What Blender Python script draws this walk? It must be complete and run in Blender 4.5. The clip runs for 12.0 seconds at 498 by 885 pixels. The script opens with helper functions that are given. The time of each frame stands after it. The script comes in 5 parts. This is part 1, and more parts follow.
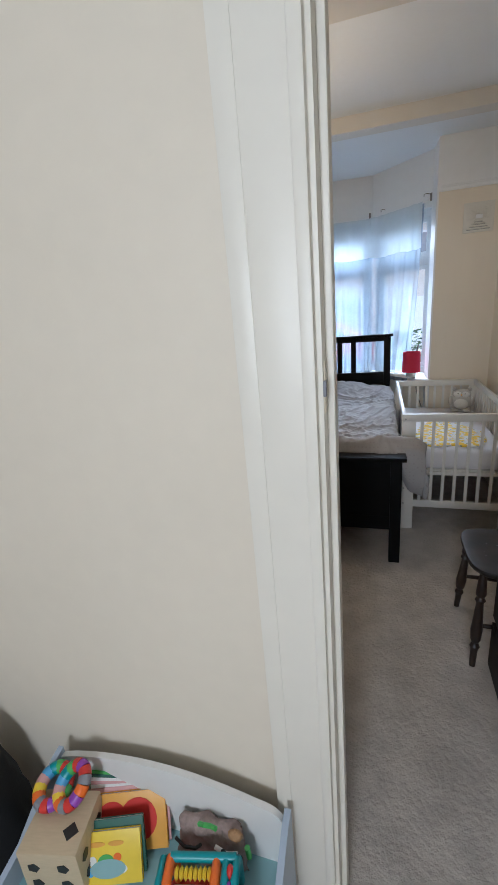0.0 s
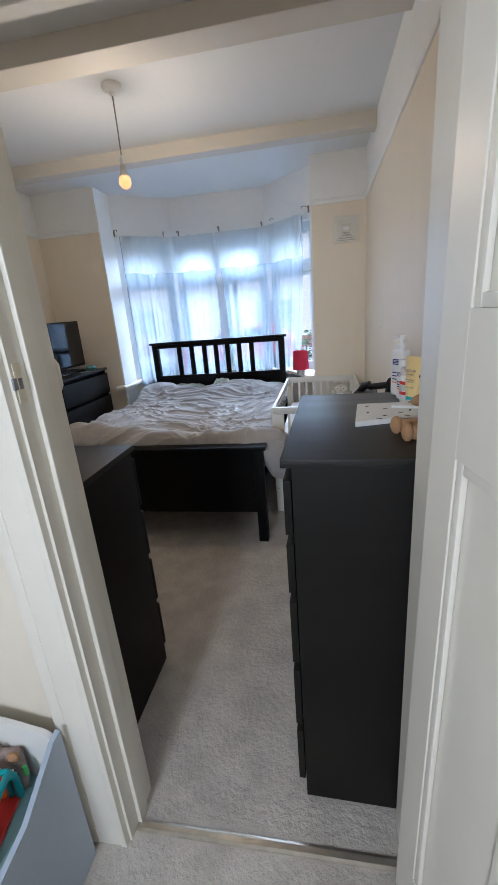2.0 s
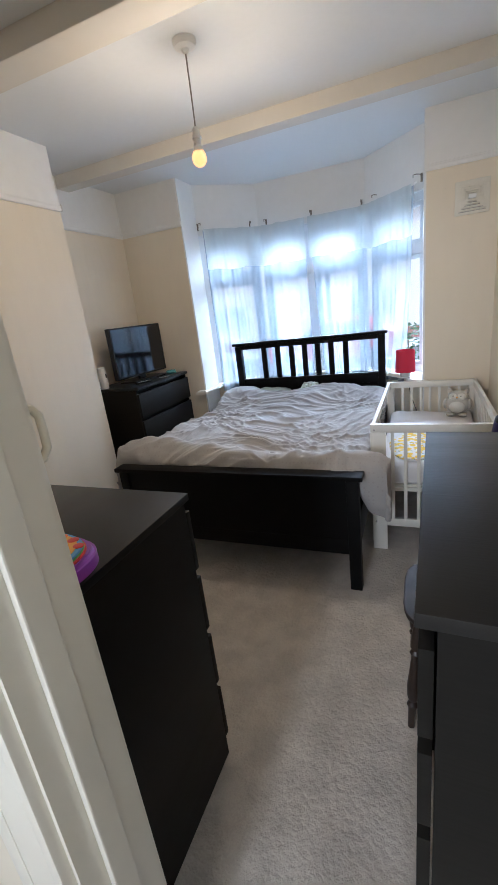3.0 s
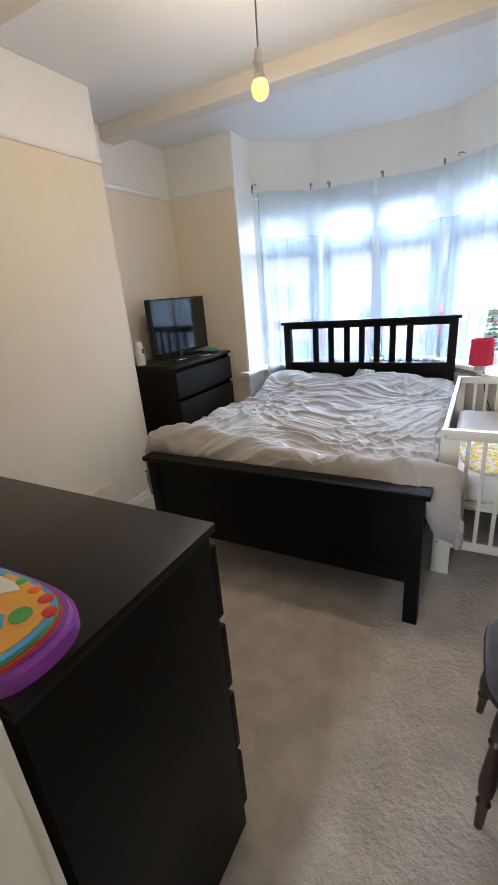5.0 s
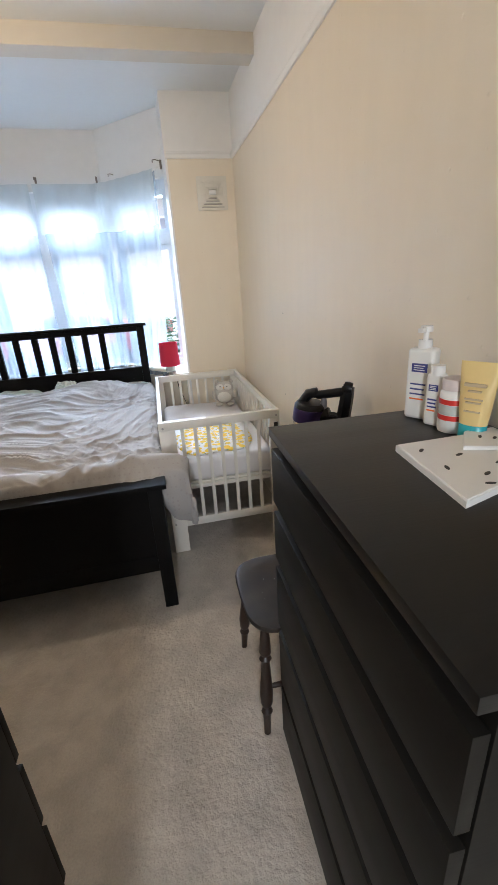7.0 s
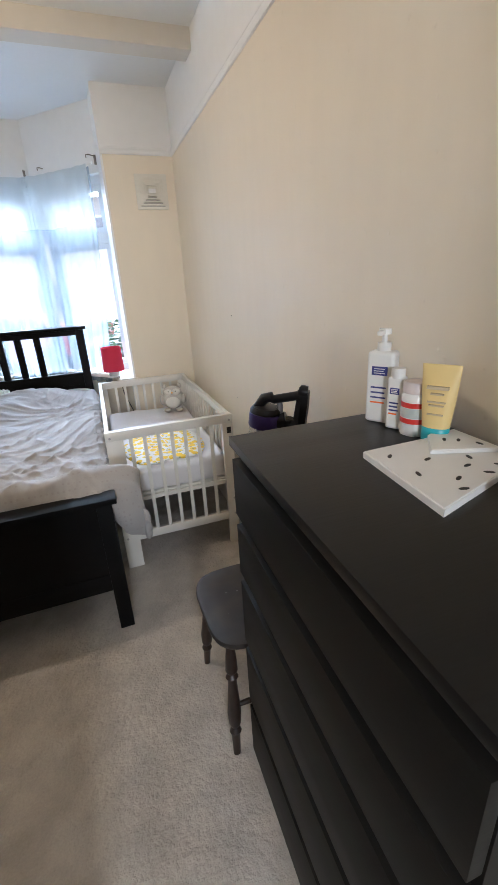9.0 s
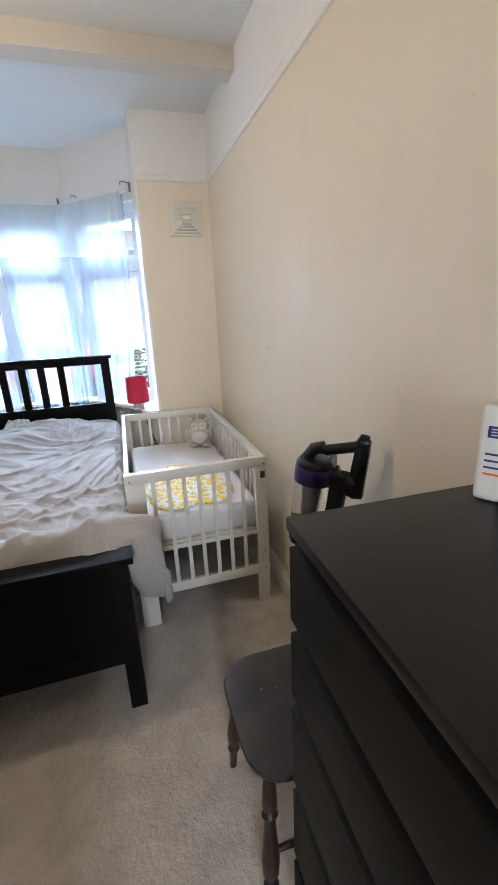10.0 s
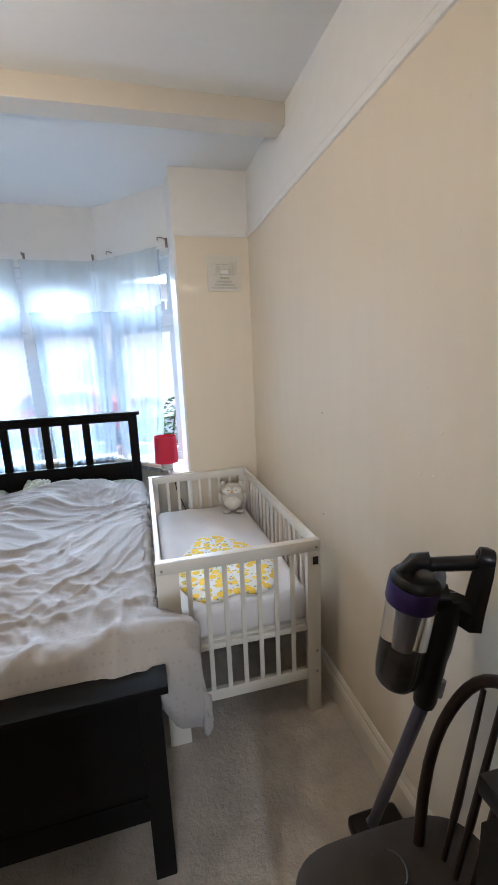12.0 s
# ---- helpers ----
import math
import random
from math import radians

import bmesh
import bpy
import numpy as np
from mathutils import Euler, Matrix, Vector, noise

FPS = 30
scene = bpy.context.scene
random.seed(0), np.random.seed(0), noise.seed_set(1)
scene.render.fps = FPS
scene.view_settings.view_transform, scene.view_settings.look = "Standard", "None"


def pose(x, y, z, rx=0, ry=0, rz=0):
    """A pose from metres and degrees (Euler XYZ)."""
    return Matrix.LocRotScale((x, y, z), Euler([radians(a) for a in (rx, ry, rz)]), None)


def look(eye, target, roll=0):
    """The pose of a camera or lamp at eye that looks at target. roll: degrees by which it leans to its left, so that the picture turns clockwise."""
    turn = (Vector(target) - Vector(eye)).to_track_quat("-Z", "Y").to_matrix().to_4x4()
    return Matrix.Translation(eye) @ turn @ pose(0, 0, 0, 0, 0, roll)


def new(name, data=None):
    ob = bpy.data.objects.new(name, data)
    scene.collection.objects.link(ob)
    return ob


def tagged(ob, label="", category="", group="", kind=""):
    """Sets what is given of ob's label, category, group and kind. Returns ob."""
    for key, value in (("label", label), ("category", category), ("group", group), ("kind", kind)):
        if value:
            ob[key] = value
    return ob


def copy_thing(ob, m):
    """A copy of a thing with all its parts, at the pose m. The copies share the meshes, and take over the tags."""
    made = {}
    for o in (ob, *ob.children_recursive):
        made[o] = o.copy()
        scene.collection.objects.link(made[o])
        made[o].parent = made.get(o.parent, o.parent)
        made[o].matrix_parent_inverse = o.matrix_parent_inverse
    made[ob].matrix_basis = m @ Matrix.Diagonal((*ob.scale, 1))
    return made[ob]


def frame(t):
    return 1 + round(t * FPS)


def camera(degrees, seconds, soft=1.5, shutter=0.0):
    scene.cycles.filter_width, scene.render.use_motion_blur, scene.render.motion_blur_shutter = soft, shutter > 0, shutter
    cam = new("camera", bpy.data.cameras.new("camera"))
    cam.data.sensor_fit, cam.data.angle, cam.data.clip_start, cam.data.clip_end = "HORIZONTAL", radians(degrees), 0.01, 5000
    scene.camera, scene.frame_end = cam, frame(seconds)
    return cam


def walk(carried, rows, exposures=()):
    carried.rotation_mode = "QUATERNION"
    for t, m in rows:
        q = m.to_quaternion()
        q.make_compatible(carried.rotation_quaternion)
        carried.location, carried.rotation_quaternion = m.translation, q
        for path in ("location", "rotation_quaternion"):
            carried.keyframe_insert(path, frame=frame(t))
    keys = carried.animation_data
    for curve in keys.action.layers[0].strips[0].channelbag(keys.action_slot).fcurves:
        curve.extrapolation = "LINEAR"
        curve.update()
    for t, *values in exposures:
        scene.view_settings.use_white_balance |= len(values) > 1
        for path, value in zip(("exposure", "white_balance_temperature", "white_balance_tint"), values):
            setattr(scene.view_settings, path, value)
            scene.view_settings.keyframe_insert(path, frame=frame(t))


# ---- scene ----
cam = camera(61.98, 12.0)
ROWS = [
    (0, 0.077, -0.665, 1.492, 72.72, 4.46, 16.47),
    (0.5, 0.221, -0.781, 1.501, 73.80, 3.60, 11.39),
    (1, 0.439, -0.844, 1.506, 74.24, 3.03, 8.59),
    (1.5, 0.549, -0.852, 1.502, 73.15, 3.13, 7.69),
    (2, 0.605, -0.765, 1.482, 72.08, 4.47, 9.57),
    (2.5, 0.565, -0.533, 1.493, 72.31, 5.80, 14.26),
    (3, 0.503, -0.294, 1.502, 72.41, 6.72, 21.53),
    (5, 0.350, -0.001, 1.490, 70.09, 4.61, 27.95),
    (5.5, 0.323, -0.097, 1.491, 70.62, 3.73, 17.56),
    (6, 0.287, -0.149, 1.485, 71.07, 3.27, 7.20),
    (6.5, 0.290, -0.104, 1.485, 70.56, 3.26, -3.37),
    (7, 0.277, -0.053, 1.468, 68.79, 3.37, -12.98),
    (7.5, 0.223, -0.082, 1.449, 66.74, 3.30, -21.30),
    (9.5, 0.282, 0.120, 1.470, 70.31, 2.51, -19.34),
    (10, 0.288, 0.287, 1.465, 72.53, 2.46, -17.24),
    (10.5, 0.260, 0.473, 1.481, 75.35, 2.74, -16.14),
    (11, 0.252, 0.528, 1.526, 77.36, 2.58, -17.57),
    (11.5, 0.241, 0.518, 1.533, 78.44, 2.21, -17.91),
    (12, 0.237, 0.602, 1.533, 78.65, 2.32, -14.90),
]
walk(cam, [(t, pose(x, y, z, rx, ry, rz)) for t, x, y, z, rx, ry, rz in ROWS],
     [(0.0, 0.06, 5300, 9), (1.5, 0.25, 5150, 9), (3.0, 0.60, 5250, 9), (5.0, 0.86, 5550, 9), (7.0, 0.84, 5600, 9), (9.5, 0.88, 5400, 9), (12.0, 0.66, 5450, 9)])

# ---- light ----
XR, XA, XC, YW, ZC, ZR = 0.987, -2.127, -1.755, 3.328, 2.665, 2.284
BAY = [(-1.475, 3.328), (-1.475, 3.62), (-1.01, 4.05), (0.02, 4.09), (0.508, 3.60), (0.513, 3.328)]

world = bpy.data.worlds.new("world")
scene.world = world
world.use_nodes = True
wn = world.node_tree
sky = wn.nodes.new("ShaderNodeTexSky")
sky.sky_type, sky.sun_disc, sky.sun_elevation, sky.sun_rotation = "NISHITA", False, radians(38), radians(200)
wn.links.new(sky.outputs[0], wn.nodes["Background"].inputs[0])
wn.nodes["Background"].inputs[1].default_value = 0.14


def lamp(name, kind, energy, color, m, **more):
    data = bpy.data.lights.new(name, kind)
    data.energy, data.color = energy, color
    for key, value in more.items():
        if key == "size":
            data.size = value
        elif key == "size_y":
            data.shape, data.size_y = "RECTANGLE", value
        elif key == "angle":
            data.angle = value
        elif key == "soft":
            data.shadow_soft_size = value
    ob = new(name, data)
    ob.matrix_world = m
    return ob


lamp("sun_lamp", "SUN", 2.2, (1.0, 0.95, 0.88), look((0, 0, 20), (3, 8, 4)), angle=radians(0.5))
lamp("sky_light_over_street", "AREA", 6300, (0.84, 0.92, 1.0), look((-0.48, 16.0, 8.1), (-0.48, 3.3, 1.4)), size=13.0, size_y=8.0)
lamp("hall_window_daylight", "AREA", 38, (1.0, 0.96, 0.90), look((-0.10, -2.56, 1.6), (0.15, 0.0, 1.0)), size=0.35, size_y=0.9)
lamp("bulb_light", "POINT", 13.5, (1.0, 0.72, 0.45), pose(-0.474, 1.768, 2.207), soft=0.030)


# ---- materials ----
def shade(name, color, rough=0.6, metal=0.0, vary=0.08, grain=60.0, bump=0.1, stain=0.0, coat=0.0, second=None, stretch=(1, 1, 1), spec=0.5, depth=0.002):
    """A paint, cloth, wood or plastic: base colour with fine grain and broad unevenness, and a fine relief."""
    m = bpy.data.materials.new(name)
    m.use_nodes = True
    nt, b = m.node_tree, m.node_tree.nodes["Principled BSDF"]
    b.inputs["Roughness"].default_value, b.inputs["Metallic"].default_value = rough, metal
    b.inputs["Coat Weight"].default_value = coat
    b.inputs["Specular IOR Level"].default_value = spec
    tc, mp = nt.nodes.new("ShaderNodeTexCoord"), nt.nodes.new("ShaderNodeMapping")
    mp.inputs["Scale"].default_value = stretch
    nt.links.new(tc.outputs["Object"], mp.inputs[0])
    fine, broad = nt.nodes.new("ShaderNodeTexNoise"), nt.nodes.new("ShaderNodeTexNoise")
    fine.inputs["Scale"].default_value, fine.inputs["Detail"].default_value = grain, 5
    broad.inputs["Scale"].default_value, broad.inputs["Detail"].default_value = 2.3, 3
    for n in (fine, broad):
        nt.links.new(mp.outputs[0], n.inputs["Vector"])
    mixed = nt.nodes.new("ShaderNodeMath")
    mixed.operation = "ADD"
    nt.links.new(fine.outputs[0], mixed.inputs[0])
    nt.links.new(broad.outputs[0], mixed.inputs[1])
    ramp = nt.nodes.new("ShaderNodeMapRange")
    ramp.inputs["From Min"].default_value, ramp.inputs["From Max"].default_value = 0.6, 1.4
    nt.links.new(mixed.outputs[0], ramp.inputs["Value"])
    mix = nt.nodes.new("ShaderNodeMix")
    mix.data_type = "RGBA"
    dark = second or [c * (1 - vary) for c in color]
    light = [min(1, c * (1 + vary * 0.7)) for c in color]
    mix.inputs["A"].default_value, mix.inputs["B"].default_value = (*dark, 1), (*light, 1)
    nt.links.new(ramp.outputs[0], mix.inputs["Factor"])
    nt.links.new(mix.outputs["Result"], b.inputs["Base Color"])
    rr = nt.nodes.new("ShaderNodeMapRange")
    rr.inputs["To Min"].default_value, rr.inputs["To Max"].default_value = max(0.02, rough - 0.07), min(1, rough + 0.07)
    nt.links.new(broad.outputs[0], rr.inputs["Value"])
    nt.links.new(rr.outputs[0], b.inputs["Roughness"])
    if bump:
        bp = nt.nodes.new("ShaderNodeBump")
        bp.inputs["Strength"].default_value, bp.inputs["Distance"].default_value = bump, depth
        nt.links.new(fine.outputs[0], bp.inputs["Height"])
        nt.links.new(bp.outputs[0], b.inputs["Normal"])
    return m


CREAM = shade("cream_wall_paint", (0.78, 0.70, 0.56), 0.5, vary=0.03, grain=14, bump=0.35, stretch=(1, 1, 0.25), depth=0.004)


def pimpled(m):
    """Sparse little lumps under the paint."""
    nt = m.node_tree
    first = [n for n in nt.nodes if n.type == "BUMP"][0]
    tc, vo, mr, bp = (nt.nodes.new(k) for k in ("ShaderNodeTexCoord", "ShaderNodeTexVoronoi", "ShaderNodeMapRange", "ShaderNodeBump"))
    vo.inputs["Scale"].default_value = 19
    mr.inputs["From Min"].default_value, mr.inputs["From Max"].default_value = 0.03, 0.11
    mr.inputs["To Min"].default_value, mr.inputs["To Max"].default_value = 1.0, 0.0
    bp.inputs["Strength"].default_value, bp.inputs["Distance"].default_value = 0.6, 0.0022
    nt.links.new(tc.outputs["Object"], vo.inputs["Vector"])
    nt.links.new(vo.outputs["Distance"], mr.inputs["Value"])
    nt.links.new(mr.outputs[0], bp.inputs["Height"])
    nt.links.new(bp.outputs[0], first.inputs["Normal"])


pimpled(CREAM)
WHITEWALL = shade("white_frieze_paint", (0.82, 0.82, 0.80), 0.55, vary=0.03, grain=16, bump=0.3, depth=0.003)
CEILING = shade("white_ceiling_paint", (0.75, 0.77, 0.78), 0.75, vary=0.02, grain=30, bump=0.2)
BEAMPAINT = shade("beam_paint", (0.66, 0.63, 0.57), 0.6, vary=0.03, grain=12, bump=0.3)
GLOSS = shade("cream_gloss_paint", (0.78, 0.74, 0.65), 0.38, vary=0.03, grain=14, bump=0.2, coat=0.0)
HALLWALL = shade("hall_wall_paint", (0.76, 0.69, 0.57), 0.5, vary=0.03, grain=20, bump=0.2)
UPVC = shade("white_window_plastic", (0.8, 0.82, 0.84), 0.3, vary=0.01, bump=0)
BLACKWOOD = shade("black_brown_veneer", (0.0115, 0.0105, 0.009), 0.50, vary=0.25, grain=40, bump=0.04, stretch=(0.15, 0.15, 6), spec=0.13)
BLACKTOP = shade("black_brown_top", (0.010, 0.0095, 0.009), 0.38, vary=0.2, grain=40, bump=0.1, stretch=(6, 0.3, 6), spec=0.35)
BEDWOOD = shade("black_stained_pine", (0.005, 0.005, 0.005), 0.5, vary=0.25, grain=40, spec=0.12, bump=0.12, stretch=(0.3, 3, 3))
COTWHITE = shade("white_cot_paint", (0.74, 0.72, 0.66), 0.35, vary=0.02, grain=30, bump=0.1)
OLDWOOD = shade("dark_worn_chair_wood", (0.034, 0.019, 0.012), 0.4, vary=0.5, grain=25, bump=0.3, second=(0.012, 0.01, 0.01), stretch=(2, 2, 0.6))
SHEET = shade("white_fitted_sheet", (0.74, 0.72, 0.72), 0.9, vary=0.03, grain=200, bump=0.2)
GREENPILLOW = shade("pale_green_print_cotton", (0.42, 0.53, 0.47), 0.9, vary=0.35, grain=28, bump=0.2, second=(0.62, 0.66, 0.60))
METAL = shade("dull_steel", (0.45, 0.44, 0.42), 0.35, metal=0.9, vary=0.1)
BRASS = shade("dark_brass", (0.24, 0.22, 0.19), 0.4, metal=0.8, vary=0.2)
BLACKPLASTIC = shade("black_plastic", (0.010, 0.010, 0.011), 0.34, vary=0.1, bump=0, spec=0.3)
GREYPLASTIC = shade("grey_plastic", (0.25, 0.25, 0.28), 0.35, vary=0.1, bump=0)
WHITEPLASTIC = shade("white_plastic", (0.78, 0.77, 0.74), 0.35, vary=0.02, bump=0)
CREAMPLASTIC = shade("cream_plastic", (0.72, 0.66, 0.52), 0.35, vary=0.03, bump=0)
PURPLE = shade("purple_plastic", (0.28, 0.06, 0.42), 0.35, vary=0.05, bump=0)
PURPLEMETAL = shade("purple_anodised_metal", (0.045, 0.028, 0.13), 0.35, metal=0.5, vary=0.05, bump=0)
TUBEMETAL = shade("grey_blue_anodised_tube", (0.10, 0.10, 0.16), 0.35, metal=0.6, vary=0.05, bump=0)
RED = shade("red_lampshade_cloth", (0.55, 0.02, 0.06), 0.8, vary=0.08, grain=250, bump=0.3)
REDPLASTIC = shade("red_plastic", (0.62, 0.04, 0.03), 0.35, vary=0.05, bump=0)
VENTPAINT = shade("dull_vent_paint", (0.72, 0.69, 0.60), 0.5, vary=0.05, bump=0)
ORANGE = shade("orange_plastic", (0.85, 0.17, 0.02), 0.35, vary=0.05, bump=0)
YELLOW = shade("yellow_card", (0.85, 0.62, 0.04), 0.4, vary=0.05, bump=0)
AMBER = shade("amber_card", (0.80, 0.40, 0.06), 0.4, vary=0.05, bump=0)
TEAL = shade("teal_plastic", (0.02, 0.30, 0.34), 0.35, vary=0.05, bump=0)
PALETEAL = shade("pale_teal_board", (0.28, 0.46, 0.47), 0.45, vary=0.05, bump=0.05)
BLUEGREY = shade("blue_grey_board", (0.40, 0.46, 0.55), 0.45, vary=0.05, bump=0.05)
GREEN = shade("green_plastic", (0.10, 0.42, 0.10), 0.4, vary=0.05, bump=0)
DARKGREEN = shade("dark_green_card", (0.03, 0.12, 0.09), 0.5, vary=0.05, bump=0)
CARDPINK = shade("pink_card", (0.62, 0.34, 0.33), 0.5, vary=0.05, bump=0)
SKYBLUE = shade("sky_blue_plastic", (0.12, 0.40, 0.70), 0.4, vary=0.05, bump=0)
BIRCH = shade("pale_birch_wood", (0.58, 0.46, 0.30), 0.5, vary=0.1, grain=40, bump=0.1, stretch=(1, 6, 6))
BROWNKNIT = shade("brown_knitted_wool", (0.36, 0.27, 0.24), 0.95, vary=0.3, grain=120, bump=0.8)
BEARFUR = shade("tan_plush_fur", (0.40, 0.23, 0.11), 0.95, vary=0.2, grain=220, bump=0.8)
OWLGREY = shade("grey_plush_fur", (0.56, 0.53, 0.48), 0.95, vary=0.2, grain=220, bump=0.8)
OWLWHITE = shade("cream_plush_fur", (0.72, 0.70, 0.64), 0.95, vary=0.1, grain=220, bump=0.8)
DUST = shade("grey_fluff_dust", (0.06, 0.055, 0.05), 0.95, vary=0.5, grain=60, bump=0.8)
BLACKINK = shade("black_ink", (0.02, 0.02, 0.02), 0.5, vary=0.1, bump=0)
NAVYINK = shade("navy_ink", (0.05, 0.055, 0.22), 0.5, vary=0.1, bump=0)
SUNTUBE = shade("butter_yellow_tube", (0.78, 0.60, 0.26), 0.35, vary=0.03, bump=0)
AQUACAP = shade("aqua_cap", (0.05, 0.42, 0.48), 0.35, vary=0.03, bump=0)
MATTBLACK = shade("matt_black", (0.012, 0.012, 0.013), 0.9, vary=0.2, grain=90, bump=0.5)
BRICK = shade("red_brick", (0.30, 0.13, 0.09), 0.85, vary=0.3, grain=12, bump=0.5)
ROOFTILE = shade("brown_roof_tile", (0.14, 0.09, 0.07), 0.8, vary=0.3, grain=12, bump=0.5)
TARMAC = shade("road_tarmac", (0.05, 0.05, 0.052), 0.85, vary=0.2, grain=60, bump=0.4)
PAVING = shade("concrete_paving", (0.32, 0.31, 0.29), 0.85, vary=0.15, grain=30, bump=0.4)
RENDERED = shade("pale_render", (0.66, 0.62, 0.58), 0.85, vary=0.08, grain=20, bump=0.3)
LEAF = shade("privet_leaf", (0.06, 0.12, 0.03), 0.6, vary=0.4, grain=8, bump=0.1)
TWIG = shade("brown_twig", (0.12, 0.08, 0.05), 0.8, vary=0.2)
CARRED = shade("red_car_paint", (0.45, 0.03, 0.03), 0.2, vary=0.02, bump=0, coat=0.6)
TYRE = shade("tyre_rubber", (0.02, 0.02, 0.02), 0.8, vary=0.1)


def glass(name, color=(1, 1, 1), rough=0.0):
    m = bpy.data.materials.new(name)
    m.use_nodes = True
    b = m.node_tree.nodes["Principled BSDF"]
    b.inputs["Base Color"].default_value = (*color, 1)
    b.inputs["Transmission Weight"].default_value, b.inputs["Roughness"].default_value, b.inputs["IOR"].default_value = 1.0, rough, 1.45
    return m


PANE = glass("window_glass")
CLEAR = glass("smoked_clear_plastic", (0.80, 0.78, 0.76), 0.03)

SCREEN = shade("television_screen", (0.008, 0.008, 0.01), 0.08, vary=0.02, bump=0, spec=0.6)


def bulb_glow():
    m = bpy.data.materials.new("lit_bulb_glass")
    m.use_nodes = True
    b = m.node_tree.nodes["Principled BSDF"]
    b.inputs["Emission Color"].default_value, b.inputs["Emission Strength"].default_value = (1.0, 0.40, 0.09, 1), 1.1
    return m


BULBGLOW = bulb_glow()


def sheer(name, thick, color):
    m = bpy.data.materials.new(name)
    m.use_nodes = True
    nt = m.node_tree
    nt.nodes.clear()
    out = nt.nodes.new("ShaderNodeOutputMaterial")
    tr, tl, df = (nt.nodes.new(k) for k in ("ShaderNodeBsdfTransparent", "ShaderNodeBsdfTranslucent", "ShaderNodeBsdfDiffuse"))
    tl.inputs[0].default_value, df.inputs[0].default_value = (*color, 1), (*color, 1)
    tc, wave, ns = nt.nodes.new("ShaderNodeTexCoord"), nt.nodes.new("ShaderNodeTexNoise"), nt.nodes.new("ShaderNodeTexNoise")
    wave.inputs["Scale"].default_value, ns.inputs["Scale"].default_value = 420, 9
    nt.links.new(tc.outputs["Object"], wave.inputs["Vector"])
    nt.links.new(tc.outputs["Object"], ns.inputs["Vector"])
    add = nt.nodes.new("ShaderNodeMath")
    add.operation = "ADD"
    nt.links.new(wave.outputs[0], add.inputs[0])
    nt.links.new(ns.outputs[0], add.inputs[1])
    mr = nt.nodes.new("ShaderNodeMapRange")
    mr.inputs["From Min"].default_value, mr.inputs["From Max"].default_value = 0.6, 1.4
    mr.inputs["To Min"].default_value, mr.inputs["To Max"].default_value = thick - 0.06, thick + 0.06
    nt.links.new(add.outputs[0], mr.inputs["Value"])
    a, c = nt.nodes.new("ShaderNodeMixShader"), nt.nodes.new("ShaderNodeMixShader")
    a.inputs[0].default_value = 0.4
    nt.links.new(tl.outputs[0], a.inputs[1])
    nt.links.new(df.outputs[0], a.inputs[2])
    nt.links.new(mr.outputs[0], c.inputs[0])
    nt.links.new(tr.outputs[0], c.inputs[1])
    nt.links.new(a.outputs[0], c.inputs[2])
    nt.links.new(c.outputs[0], out.inputs[0])
    return m


# White voile; the blue tint puts cool daylight into the cloth colour.
SHEER = sheer("daylight_tinted_voile", 0.44, (0.46, 0.58, 0.72))
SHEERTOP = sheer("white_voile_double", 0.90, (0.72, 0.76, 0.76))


def carpet():
    m = shade("grey_beige_carpet", (0.54, 0.49, 0.43), 0.95, vary=0.14, grain=150, bump=0.4, depth=0.004)
    nt = m.node_tree
    b = nt.nodes["Principled BSDF"]
    b.inputs["Sheen Weight"].default_value = 0.3
    tc, big = nt.nodes.new("ShaderNodeTexCoord"), nt.nodes.new("ShaderNodeTexNoise")
    big.inputs["Scale"].default_value, big.inputs["Detail"].default_value, big.inputs["Roughness"].default_value = 45, 3, 0.55
    nt.links.new(tc.outputs["Object"], big.inputs["Vector"])
    first = [n for n in nt.nodes if n.type == "BUMP"][0]
    second = nt.nodes.new("ShaderNodeBump")
    second.inputs["Strength"].default_value, second.inputs["Distance"].default_value = 0.9, 0.010
    nt.links.new(big.outputs[0], second.inputs["Height"])
    nt.links.new(second.outputs[0], first.inputs["Normal"])
    worn, span, mul = nt.nodes.new("ShaderNodeTexNoise"), nt.nodes.new("ShaderNodeMapRange"), nt.nodes.new("ShaderNodeMix")
    worn.inputs["Scale"].default_value, worn.inputs["Detail"].default_value, worn.inputs["Distortion"].default_value = 8.0, 6, 0.2
    nt.links.new(tc.outputs["Object"], worn.inputs["Vector"])
    span.inputs["From Min"].default_value, span.inputs["From Max"].default_value = 0.38, 0.62
    span.inputs["To Min"].default_value, span.inputs["To Max"].default_value = 0.84, 1.04
    nt.links.new(worn.outputs[0], span.inputs["Value"])
    mul.data_type, mul.blend_type = "RGBA", "MULTIPLY"
    mul.inputs["Factor"].default_value = 1.0
    nt.links.new(b.inputs["Base Color"].links[0].from_socket, mul.inputs["A"])
    nt.links.new(span.outputs[0], mul.inputs["B"])
    nt.links.new(mul.outputs["Result"], b.inputs["Base Color"])
    return m


CARPET = carpet()


